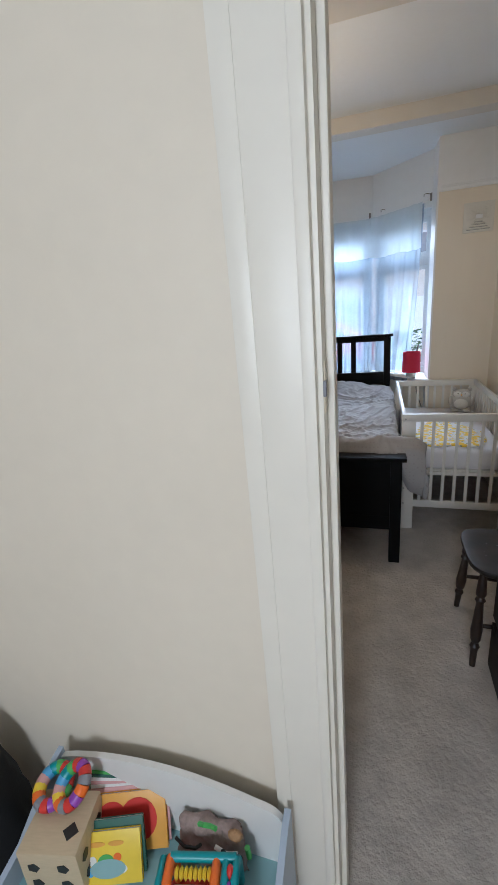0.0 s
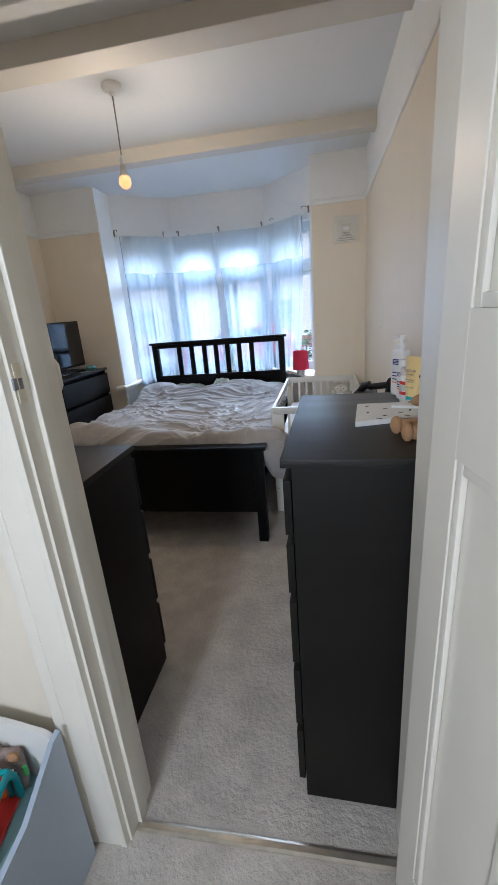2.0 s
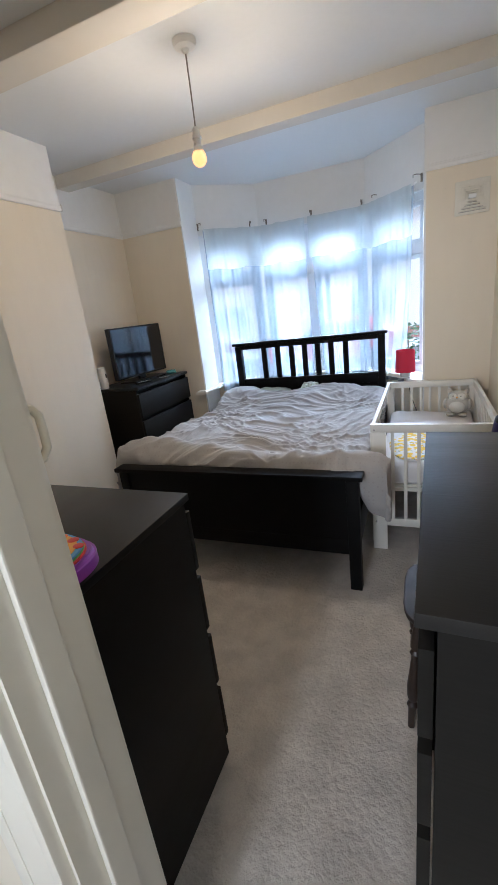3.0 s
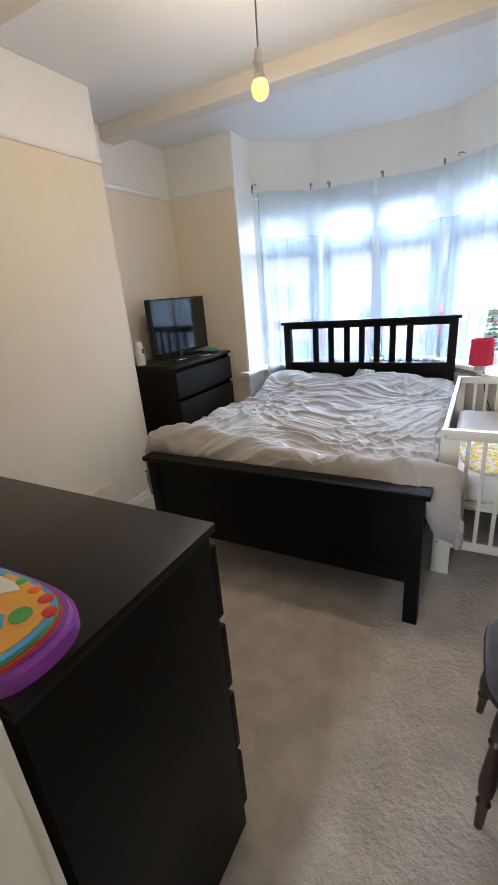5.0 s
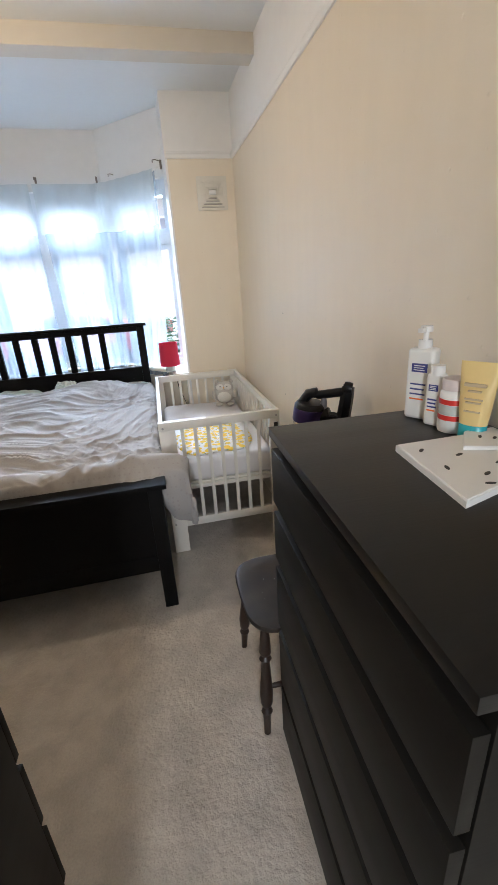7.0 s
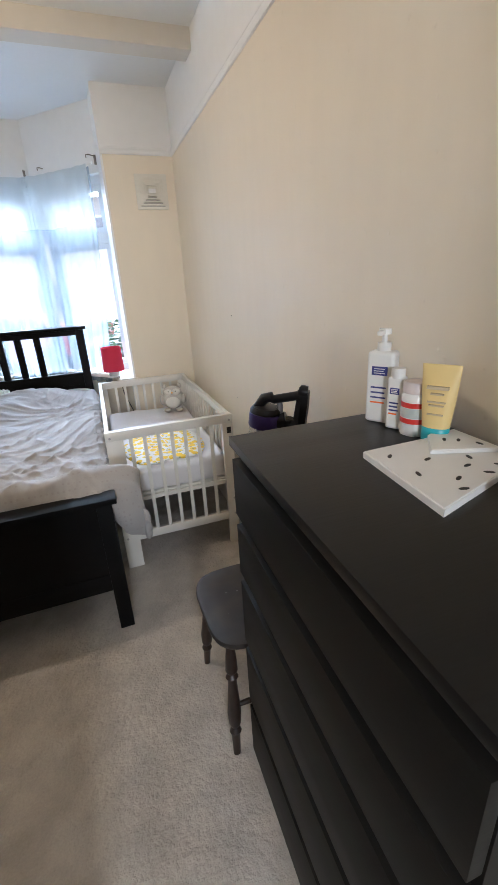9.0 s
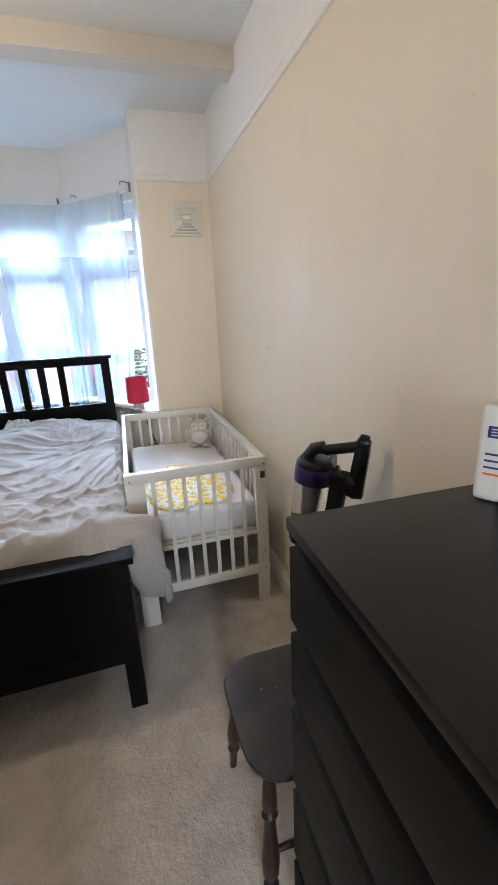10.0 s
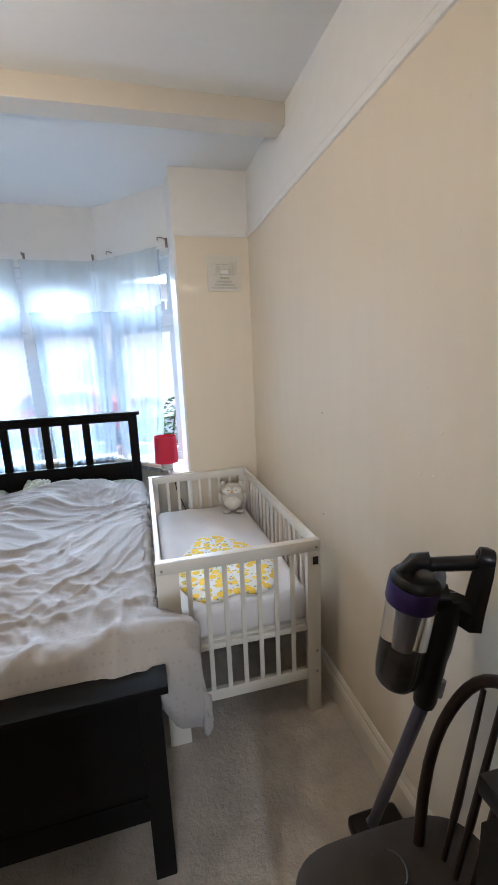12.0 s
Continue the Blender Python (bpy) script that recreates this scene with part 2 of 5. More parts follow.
def duvet_cloth():
    """Pale lilac grey cotton with a small repeated print."""
    m = shade("lilac_grey_printed_cotton", (0.395, 0.38, 0.37), 0.9, vary=0.06, grain=300, bump=0.2)
    nt = m.node_tree
    b = nt.nodes["Principled BSDF"]
    tc, vo = nt.nodes.new("ShaderNodeTexCoord"), nt.nodes.new("ShaderNodeTexVoronoi")
    vo.inputs["Scale"].default_value = 46
    vo.inputs["Randomness"].default_value = 0.08
    nt.links.new(tc.outputs["Object"], vo.inputs["Vector"])
    mr = nt.nodes.new("ShaderNodeMapRange")
    mr.inputs["From Min"].default_value, mr.inputs["From Max"].default_value = 0.20, 0.27
    mr.inputs["To Min"].default_value, mr.inputs["To Max"].default_value = 0.42, 0.0
    nt.links.new(vo.outputs["Distance"], mr.inputs["Value"])
    mix = nt.nodes.new("ShaderNodeMix")
    mix.data_type = "RGBA"
    old = b.inputs["Base Color"].links[0].from_socket
    nt.links.new(old, mix.inputs["A"])
    mix.inputs["B"].default_value = (0.30, 0.275, 0.265, 1)
    nt.links.new(mr.outputs[0], mix.inputs["Factor"])
    nt.links.new(mix.outputs["Result"], b.inputs["Base Color"])
    return m


DUVET = duvet_cloth()


def lemon_cloth():
    """White cotton with yellow fruit and small green leaves."""
    m = shade("lemon_print_cotton", (0.76, 0.75, 0.72), 0.9, vary=0.03, grain=300, bump=0.2)
    nt = m.node_tree
    b = nt.nodes["Principled BSDF"]
    tc = nt.nodes.new("ShaderNodeTexCoord")
    last = b.inputs["Base Color"].links[0].from_socket
    for scale, lo, hi, color, rand in ((23, 0.42, 0.48, (0.85, 0.58, 0.03), 0.8), (40, 0.24, 0.28, (0.34, 0.40, 0.30), 1.0)):
        vo, mr, mix = nt.nodes.new("ShaderNodeTexVoronoi"), nt.nodes.new("ShaderNodeMapRange"), nt.nodes.new("ShaderNodeMix")
        vo.inputs["Scale"].default_value, vo.inputs["Randomness"].default_value = scale, rand
        nt.links.new(tc.outputs["Object"], vo.inputs["Vector"])
        mr.inputs["From Min"].default_value, mr.inputs["From Max"].default_value = lo, hi
        mr.inputs["To Min"].default_value, mr.inputs["To Max"].default_value = 0.95, 0.0
        nt.links.new(vo.outputs["Distance"], mr.inputs["Value"])
        mix.data_type = "RGBA"
        nt.links.new(last, mix.inputs["A"])
        mix.inputs["B"].default_value = (*color, 1)
        nt.links.new(mr.outputs[0], mix.inputs["Factor"])
        last = mix.outputs["Result"]
    nt.links.new(last, b.inputs["Base Color"])
    return m


LEMON = lemon_cloth()


# ---- building blocks ----
def finish(name, bm, material, parent=None, label="", smooth=False, kind=""):
    me = bpy.data.meshes.new(name)
    bm.normal_update()
    bm.to_mesh(me)
    bm.free()
    for m in material if isinstance(material, (list, tuple)) else [material]:
        me.materials.append(m)
    if smooth:
        me.shade_smooth()
        if smooth != "all":
            me.set_sharp_from_angle(angle=radians(40))
    ob = new(name, me)
    if parent:
        ob.parent = parent
    return tagged(ob, label=label, kind=kind)


def part(name, bm, material, parent, label="", smooth=True):
    return finish(name, bm, material, parent, label, smooth)


def thing(name, x, y, z, turn, label, category, group=""):
    e = new(name)
    e.matrix_world = pose(x, y, z, 0, 0, turn)
    return tagged(e, label=label, category=category, group=group)


def box(x0, y0, z0, x1, y1, z1, bevel=0.0, bm=None, steps=2, mi=0):
    """A block between two corners; with bevel its edges are rounded."""
    bm = bm or bmesh.new()
    made = bmesh.ops.create_cube(bm, size=1, matrix=Matrix.Translation(((x0 + x1) / 2, (y0 + y1) / 2, (z0 + z1) / 2)) @ Matrix.Diagonal((abs(x1 - x0), abs(y1 - y0), abs(z1 - z0), 1)))
    if mi:
        for f in {f for v in made["verts"] for f in v.link_faces}:
            f.material_index = mi
    if bevel:
        edges = list({e for v in made["verts"] for e in v.link_edges})
        bmesh.ops.bevel(bm, geom=edges, offset=bevel, segments=steps, affect="EDGES", profile=0.6)
    return bm


def prism(points, z0, z1, bm=None, bevel=0.0):
    """An upright block over a plan outline."""
    bm = bm or bmesh.new()
    a = [bm.verts.new((x, y, z0)) for x, y in points]
    b = [bm.verts.new((x, y, z1)) for x, y in points]
    n = len(points)
    faces = [bm.faces.new(a[::-1]), bm.faces.new(b)]
    faces += [bm.faces.new((a[i], a[(i + 1) % n], b[(i + 1) % n], b[i])) for i in range(n)]
    bmesh.ops.recalc_face_normals(bm, faces=faces)
    if bevel:
        top = [e for e in bm.edges if all(abs(v.co.z - z1) < 1e-6 for v in e.verts)]
        bmesh.ops.bevel(bm, geom=top, offset=bevel, segments=3, affect="EDGES")
    return bm


def turned(profile, bm=None, m=None, seg=20, mi=0, caps=True):
    """A body of revolution: rows of radius and height."""
    bm = bm or bmesh.new()
    m = m or Matrix()
    rings = []
    for r, z in profile:
        rings.append([bm.verts.new(m @ Vector((r * math.cos(2 * math.pi * i / seg), r * math.sin(2 * math.pi * i / seg), z))) for i in range(seg)])
    for lo, hi in zip(rings, rings[1:]):
        for i in range(seg):
            f = bm.faces.new((lo[i], lo[(i + 1) % seg], hi[(i + 1) % seg], hi[i]))
            f.material_index = mi
    if caps:
        for ring in (rings[0][::-1], rings[-1]):
            f = bm.faces.new(ring)
            f.material_index = mi
    return bm


def tube(points, radius, bm=None, seg=10, mi=0):
    """A round bar along a path; radius: one, or one a point."""
    bm = bm or bmesh.new()
    pts = [Vector(p) for p in points]
    radii = radius if isinstance(radius, (list, tuple)) else [radius] * len(pts)
    rings, side = [], None
    for i, p in enumerate(pts):
        d = (pts[min(i + 1, len(pts) - 1)] - pts[max(i - 1, 0)]).normalized()
        side = d.orthogonal().normalized() if side is None else (side - d * side.dot(d)).normalized()
        up = d.cross(side)
        rings.append([bm.verts.new(p + (side * math.cos(2 * math.pi * k / seg) + up * math.sin(2 * math.pi * k / seg)) * radii[i]) for k in range(seg)])
    for lo, hi in zip(rings, rings[1:]):
        for k in range(seg):
            f = bm.faces.new((lo[k], lo[(k + 1) % seg], hi[(k + 1) % seg], hi[k]))
            f.material_index = mi
    for ring in (rings[0][::-1], rings[-1]):
        bm.faces.new(ring).material_index = mi
    return bm


def blob(x, y, z, rx, ry, rz, bm=None, mi=0, rough=0.0, turn=0.0, seg=20):
    bm = bm or bmesh.new()
    made = bmesh.ops.create_uvsphere(bm, u_segments=seg, v_segments=max(8, seg * 2 // 3), radius=1)
    m = pose(x, y, z, 0, 0, turn) @ Matrix.Diagonal((rx, ry, rz, 1))
    for v in made["verts"]:
        if rough:
            v.co *= 1 + rough * noise.noise(v.co * 3 + Vector((x * 9, y * 9, z * 9)))
        v.co = m @ v.co
        for f in v.link_faces:
            f.material_index = mi
    return bm


def slab(p, q, z0, z1, thick, bm=None, side=1):
    """A wall from p to q in plan with its given face on that line and its thickness to one side."""
    d = Vector((q[0] - p[0], q[1] - p[1]))
    n = Vector((-d.y, d.x)).normalized() * thick * side
    return prism([p, q, (q[0] + n.x, q[1] + n.y), (p[0] + n.x, p[1] + n.y)], z0, z1, bm)


# ---- the room ----
YD0, YD1, DX, LEAN = -0.04, 0.10, 0.785, 0.006


def leaning(bm, foot=0.0, lean=LEAN):
    """The jambs are out of plumb: everything on them shifts with height."""
    for v in bm.verts:
        v.co.x += foot + lean * v.co.z
    return bm


WEST = (0.0115, -0.0085)


def setting(name, bm, material, parent=None):
    return finish(name, bm, material, parent, kind="structure")


setting("floor", box(XA - 0.2, -2.7, -0.12, 1.6, 4.4, 0.0), CARPET)
setting("ceiling", box(XA - 0.2, YD1 - 0.02, ZC, XR + 0.15, 4.4, ZC + 0.12), CEILING)
setting("ceiling_hall", box(-2.4, -2.7, 2.60, 1.6, YD1 - 0.02, 2.72), CEILING)
setting("wall_east", box(XR, YD0, 0, XR + 0.12, 4.3, ZR), CREAM)
setting("wall_east_frieze", box(XR, YD0, ZR, XR + 0.12, 4.3, ZC), WHITEWALL)
setting("wall_west", box(XA - 0.12, YD1, 0, XA, 4.3, ZR), CREAM)
setting("wall_west_frieze", box(XA - 0.12, YD1, ZR, XA, 4.3, ZC), WHITEWALL)
CHY0, CHY1 = 0.80, 2.19
setting("chimney_breast", box(XA, CHY0, 0, XC, CHY1, ZR, 0.006), CREAM)
setting("chimney_breast_frieze", box(XA, CHY0, ZR, XC, CHY1, ZC), WHITEWALL)
bm = bmesh.new()
for x0, x1 in ((XA - 0.12, -1.487), (0.527, XR + 0.12)):
    box(x0, YW, 0, x1, YW + 0.22, ZR, bm=bm)
setting("wall_window_side", bm, CREAM)
bm = bmesh.new()
for x0, x1 in ((XA - 0.12, -1.487), (0.527, XR + 0.12)):
    box(x0, YW, ZR, x1, YW + 0.22, ZC, bm=bm)
setting("wall_window_side_frieze", bm, WHITEWALL)

# the bay: returns, low wall, lintel
bm = bmesh.new()
for p, q in ((BAY[0], BAY[1]), (BAY[4], BAY[5])):
    slab((p[0], max(p[1], YW + 0.004)), (q[0], max(q[1], YW + 0.004)), 0, ZC, 0.10, bm, side=1)
setting("bay_return", bm, WHITEWALL)
bm, bm2 = bmesh.new(), bmesh.new()
for p, q in zip(BAY[1:4], BAY[2:5]):
    slab(p, q, 0, 0.78, 0.22, bm)
    slab(p, q, 2.24, ZC, 0.22, bm2)
setting("bay_low_wall", bm, CREAM)
setting("bay_lintel", bm2, WHITEWALL)

setting("beam", box(XA, 2.615, 2.573, XR, 2.74, ZC + 0.01, 0.004), BEAMPAINT)
setting("beam_near_door", box(XA, 1.30, 2.573, XR, 1.46, ZC + 0.01, 0.004), BEAMPAINT)

# door wall with its opening
for side, y0, y1, cream in (("hall", YD0, 0.03, HALLWALL), ("room", 0.03, YD1, CREAM)):
    bm = bmesh.new()
    box(-2.4, y0, 0, -0.045, y1, 2.6 if side == "hall" else ZC, bm=bm)
    box(DX + 0.05, y0, 0, 1.6, y1, 2.6 if side == "hall" else ZC, bm=bm)
    box(-0.045, y0, 2.06, DX + 0.05, y1, 2.6 if side == "hall" else ZC, bm=bm)
    setting("wall_door_" + side, bm, cream)
setting("wall_hall_west", box(-2.5, -2.7, 0, -2.4, YD0, 2.6), HALLWALL)
setting("wall_hall_east", box(1.5, -2.7, 0, 1.6, YD0, 2.6), HALLWALL)
bm = bmesh.new()
box(-2.4, -2.7, 0, -0.05, -2.6, 2.6, bm=bm)
box(0.85, -2.7, 0, 1.5, -2.6, 2.6, bm=bm)
box(-0.05, -2.7, 0, 0.85, -2.6, 1.0, bm=bm)
box(-0.05, -2.7, 2.1, 0.85, -2.6, 2.6, bm=bm)
setting("wall_hall_south", bm, HALLWALL)


def moulding(name, p, q, section, material, side=1):
    """A strip of trim on the line p to q: section lists (distance from the wall, height)."""
    d = Vector((q[0] - p[0], q[1] - p[1])).normalized()
    n = Vector((-d.y, d.x)) * side
    bm = bmesh.new()
    ends = []
    for e in (p, q):
        ends.append([bm.verts.new((e[0] + n.x * o, e[1] + n.y * o, z)) for o, z in section])
    k = len(section)
    fs = [bm.faces.new((ends[0][i], ends[0][(i + 1) % k], ends[1][(i + 1) % k], ends[1][i])) for i in range(k)]
    fs += [bm.faces.new(ends[0][::-1]), bm.faces.new(ends[1])]
    bmesh.ops.recalc_face_normals(bm, faces=fs)
    return finish(name, bm, material, kind="structure")


RAIL = [(0, ZR), (0.008, ZR + 0.002), (0.013, ZR + 0.012), (0.014, ZR + 0.024), (0.009, ZR + 0.034), (0.009, ZR + 0.040), (0, ZR + 0.044)]
SKIRT = [(0, 0), (0.020, 0), (0.020, 0.10), (0.016, 0.115), (0.010, 0.125), (0.012, 0.135), (0.004, 0.148), (0, 0.15)]
for p, q in (((XR, YD1), (XR, YW)), ((XR - 0.02, YW), (0.513, YW)), ((-1.475, YW), (XA + 0.02, YW)), ((XA, YW), (XA, CHY1)), ((XA + 0.02, CHY1), (XC + 0.02, CHY1)), ((XC, CHY1), (XC, CHY0)), ((XA, CHY0), (XA, YD1))):
    moulding("picture_rail", p, q, RAIL, WHITEWALL)
    moulding("baseboard", p, q, SKIRT, GLOSS)

# window board
SILL_IN = [(-1.535, 3.225), (-1.43, 3.24), (-1.415, 3.59), (-0.985, 3.985), (-0.02, 4.0), (0.375, 3.545), (0.395, 3.29), (0.55, 3.285)]
SILL_OUT = [(0.55, 3.322), (0.511, 3.322), (0.506, 3.60), (0.018, 4.085), (-1.008, 4.045), (-1.470, 3.62), (-1.470, 3.322), (-1.535, 3.322)]
finish("window_sill", prism(SILL_IN + SILL_OUT, 0.783, 0.812, bevel=0.008), GLOSS, kind="structure")


def window(number, p, q, mullions, z0=0.812, z1=2.24, bar=1.83):
    """One face of the bay: outer frame, upright bars, a transom with fanlights above and panes below."""
    top = tagged(new("window_%d" % number), kind="structure")
    d = Vector((q[0] - p[0], q[1] - p[1]))
    top.matrix_world = Matrix.Translation((p[0], p[1], 0)) @ Matrix.Rotation(math.atan2(d.y, d.x), 4, "Z")
    w, a, b = d.length, 0.05, 0.12
    bm = bmesh.new()
    box(0, a, z0, w, b, z0 + 0.06, bm=bm)
    box(0, a, z1 - 0.06, w, b, z1, bm=bm)
    xs = [0.0] + [w * s for s in mullions] + [w]
    for i, x in enumerate(xs):
        x0, x1 = (0, 0.06) if i == 0 else (w - 0.06, w) if i == len(xs) - 1 else (x - 0.035, x + 0.035)
        box(x0, a + 0.002, z0 + 0.06, x1, b - 0.002, z1 - 0.06, bm=bm)
    part("window_frame", bm, UPVC, top, smooth=False)
    for x0, x1 in zip(xs, xs[1:]):
        l, r = x0 + (0.06 if x0 == 0 else 0.035), x1 - (0.06 if x1 == w else 0.035)
        part("transom", box(l, a + 0.004, bar - 0.04, r, b - 0.004, bar + 0.04, 0.006), UPVC, top)
        for lo, hi in ((z0 + 0.06, bar - 0.04), (bar + 0.04, z1 - 0.06)):
            bm = bmesh.new()
            t = 0.035
            box(l + 0.001, a + 0.012, lo + 0.001, r - 0.001, b - 0.02, lo + t, bm=bm)
            box(l + 0.001, a + 0.012, hi - t, r - 0.001, b - 0.02, hi - 0.001, bm=bm)
            box(l + 0.001, a + 0.013, lo + t, l + t, b - 0.021, hi - t, bm=bm)
            box(r - t, a + 0.013, lo + t, r - 0.001, b - 0.021, hi - t, bm=bm)
            part("casement", bm, UPVC, top, smooth=False)
            pane = part("pane", box(l + t, 0.083, lo + t, r - t, 0.089, hi - t), PANE, top, smooth=False)
            pane.visible_shadow = False


window(1, BAY[1], BAY[2], [])
window(2, BAY[2], BAY[3], [0.5])
window(3, BAY[3], BAY[4], [])
w4 = tagged(new("window_4"), kind="structure")
w4.location = (-0.05, -2.65, 1.0)
bm = bmesh.new()
for b in ((0, -0.03, 0, 0.9, 0.03, 0.06), (0, -0.03, 1.04, 0.9, 0.03, 1.1), (0, -0.028, 0.06, 0.06, 0.028, 1.04), (0.84, -0.028, 0.06, 0.9, 0.028, 1.04)):
    box(*b, bm=bm)
part("window_frame", bm, UPVC, w4, smooth=False)
part("pane", box(0.06, -0.004, 0.06, 0.84, 0.004, 1.04), PANE, w4, smooth=False).visible_shadow = False

# ---- doorway ----
bm = bmesh.new()
box(DX, YD0, 0, DX + 0.05, YD1 + 0.004, 2.06, bm=bm)
leaning(bm, -WEST[0], LEAN - WEST[1])
box(-0.05, YD0, 0, 0.0, YD1 + 0.004, 2.06, bm=bm)
leaning(bm, *WEST)
box(-0.03, YD0, 2.03, DX + 0.05, YD1 + 0.003, 2.06, bm=bm)
setting("door_lining", bm, GLOSS)
bm = bmesh.new()
leaning(box(0.0, 0.004, 0, 0.013, 0.05, 2.03, 0.003, bm=bm), *WEST)
box(0.013, 0.005, 2.017, DX + 0.012, 0.049, 2.03, 0.003, bm=bm)
setting("door_stop", bm, GLOSS)


def architrave(name, y, out):
    """Moulded casing round the doorway: a flat board with a raised outer back band and a bead on the inner edge."""
    top = tagged(new(name), kind="structure")
    gap = 0.075 if out < 0 else 0.0
    for x0, x1, deep in ((-0.128, -0.095, 0.019), (-0.101, -0.022, 0.017), (-0.028, -0.008, 0.020)):
        a, b = sorted((y - out * 0.012, y + out * deep))
        part("casing_board", leaning(box(x0, a, 0, x1, b, 2.04 - x0, 0.003), *WEST), GLOSS, top)
        if DX - x1 > DX + gap - 0.02 or not gap:
            part("casing_board", leaning(box(DX - x1, a, 0, DX - x0, b, 2.04 - x0, 0.004)), GLOSS, top)
        part("casing_head", box(x1 - 0.012, a + 0.001, 2.04 - x1, DX - x1 + 0.014, b - 0.001, 2.04 - x0 - 0.001, 0.003), GLOSS, top)


architrave("door_casing_hall", YD0, -1)
architrave("door_casing_room", YD1, 1)
bar = bmesh.new()
ends = [[bar.verts.new((x, y, z)) for y, z in ((-0.017, 0.0), (-0.016, 0.003), (-0.008, 0.006), (0.008, 0.006), (0.016, 0.003), (0.017, 0.0))] for x in (0.012, DX)]
for k in range(5):
    bar.faces.new((ends[0][k], ends[1][k], ends[1][k + 1], ends[0][k + 1]))
bmesh.ops.recalc_face_normals(bar, faces=bar.faces)
setting("threshold_bar", bar, shade("dull_threshold_metal", (0.52, 0.47, 0.39), 0.32, metal=0.8, vary=0.25, grain=30))
strike = thing("strike_plate", 0.0, -0.018, 1.375, 0, "small painted-over steel strike plate on the door lining", "strike plate")
part("plate", box(0.0, -0.016, -0.040, 0.002, 0.006, 0.040, 0.001), CREAMPLASTIC, strike)
part("slot", box(0.0018, -0.008, -0.012, 0.0026, 0.003, 0.010), GREYPLASTIC, strike)
part("lip", box(0.0, -0.026, -0.012, 0.005, -0.014, 0.012, 0.002), GREYPLASTIC, strike)
pull = thing("door_pull", -0.030, YD1 + 0.020, 1.365, 0, "cream plastic D-shaped pull handle screwed to the door casing", "handle")
part("grip", tube([(0, 0, 0.040), (0, 0.018, 0.039), (0.002, 0.028, 0.025), (0.002, 0.029, 0), (0.002, 0.028, -0.025), (0, 0.018, -0.039), (0, 0, -0.040)], 0.007), CREAMPLASTIC, pull)
part("base", box(-0.010, 0, -0.055, 0.010, 0.005, 0.055, 0.002), CREAMPLASTIC, pull)

# panelled door, folded back into the hall
door = tagged(new("door_1"), label="cream gloss panelled door standing open into the hall", category="door", kind="structure")
door.matrix_world = pose(0.760, YD0 - 0.003, 0) @ Matrix.Rotation(radians(1.1), 4, "Y") @ pose(0, 0, 0, 0, 0, -80)
DW, DH, DT = 0.755, 2.015, 0.038
bm = bmesh.new()
zs = [0.0, 0.21, 0.97, 1.17, 1.88, DH]
box(0, 0, 0.012, 0.088, DT, DH, 0.002, bm=bm)
box(DW - 0.105, 0, 0.012, DW, DT, DH, 0.002, bm=bm)
for z0, z1 in ((0.012, 0.21), (1.24, 1.46), (1.90, DH)):
    box(0.087, 0.0005, z0, DW - 0.104, DT - 0.0005, z1, bm=bm)
for z0, z1 in ((0.21, 1.24), (1.46, 1.90)):
    box(DW / 2 - 0.058, 0.0006, z0, DW / 2 + 0.05, DT - 0.0006, z1, bm=bm)
part("door_frame", bm, GLOSS, door, smooth=False)
for z0, z1 in ((0.21, 1.24), (1.46, 1.90)):
    for x0, x1 in ((0.088, DW / 2 - 0.058), (DW / 2 + 0.05, DW - 0.105)):
        part("panel", box(x0, 0.014, z0, x1, DT - 0.014, z1), GLOSS, door, smooth=False)
        bm = bmesh.new()
        for ya, yb in ((0.002, 0.013), (DT - 0.013, DT - 0.002)):
            for b in ((x0, z0, x0 + 0.02, z1), (x1 - 0.02, z0, x1, z1), (x0 + 0.02, z0, x1 - 0.02, z0 + 0.02), (x0 + 0.02, z1 - 0.02, x1 - 0.02, z1)):
                box(b[0], ya, b[1], b[2], yb, b[3], 0.004, bm=bm)
        part("panel_bead", bm, GLOSS, door)
part("door_handle", turned([(0.012, 0), (0.012, 0.03), (0.026, 0.04), (0.028, 0.055), (0.018, 0.066)], m=pose(DW - 0.05, DT, 1.06, -90)), BRASS, door)

# ---- wall details ----
vent = thing("wall_vent", 0.82, YW - 0.001, 1.965, 0, "painted white square ventilation grille with slots high on the wall", "vent")
# Grey strips on the plate carry the shade of the slots as colour.
SLOTSHADE = shade("painted_slot_shade", (0.40, 0.39, 0.35), 0.7, vary=0.05, bump=0)
part("plate", box(-0.108, -0.012, -0.002, 0.108, 0, 0.212, 0.004), VENTPAINT, vent)
for i in range(4):
    w = 0.082 - i * 0.018
    part("slat", box(-w, -0.022 - i * 0.004, 0.022 + i * 0.018, w, -0.010, 0.030 + i * 0.018, 0.002), VENTPAINT, vent)
    part("slot", box(-w - 0.002, -0.0135, 0.015 + i * 0.018, w + 0.002, -0.012, 0.0195 + i * 0.018), SLOTSHADE, vent)
bm = bmesh.new()
for i in range(5):
    w = 0.085 - i * 0.014
    c = 0.103
    for b in ((-w, c + w - 0.004, w, c + w), (-w, c - w * 0.2, -w + 0.004, c + w), (w - 0.004, c - w * 0.2, w, c + w)):
        box(b[0], -0.014 - i * 0.003, b[1], b[2], -0.011, b[3], bm=bm)
part("hood", bm, VENTPAINT, vent)
part("flap", box(-0.024, -0.03, 0.095, 0.024, -0.012, 0.122, 0.003), WHITEWALL, vent)

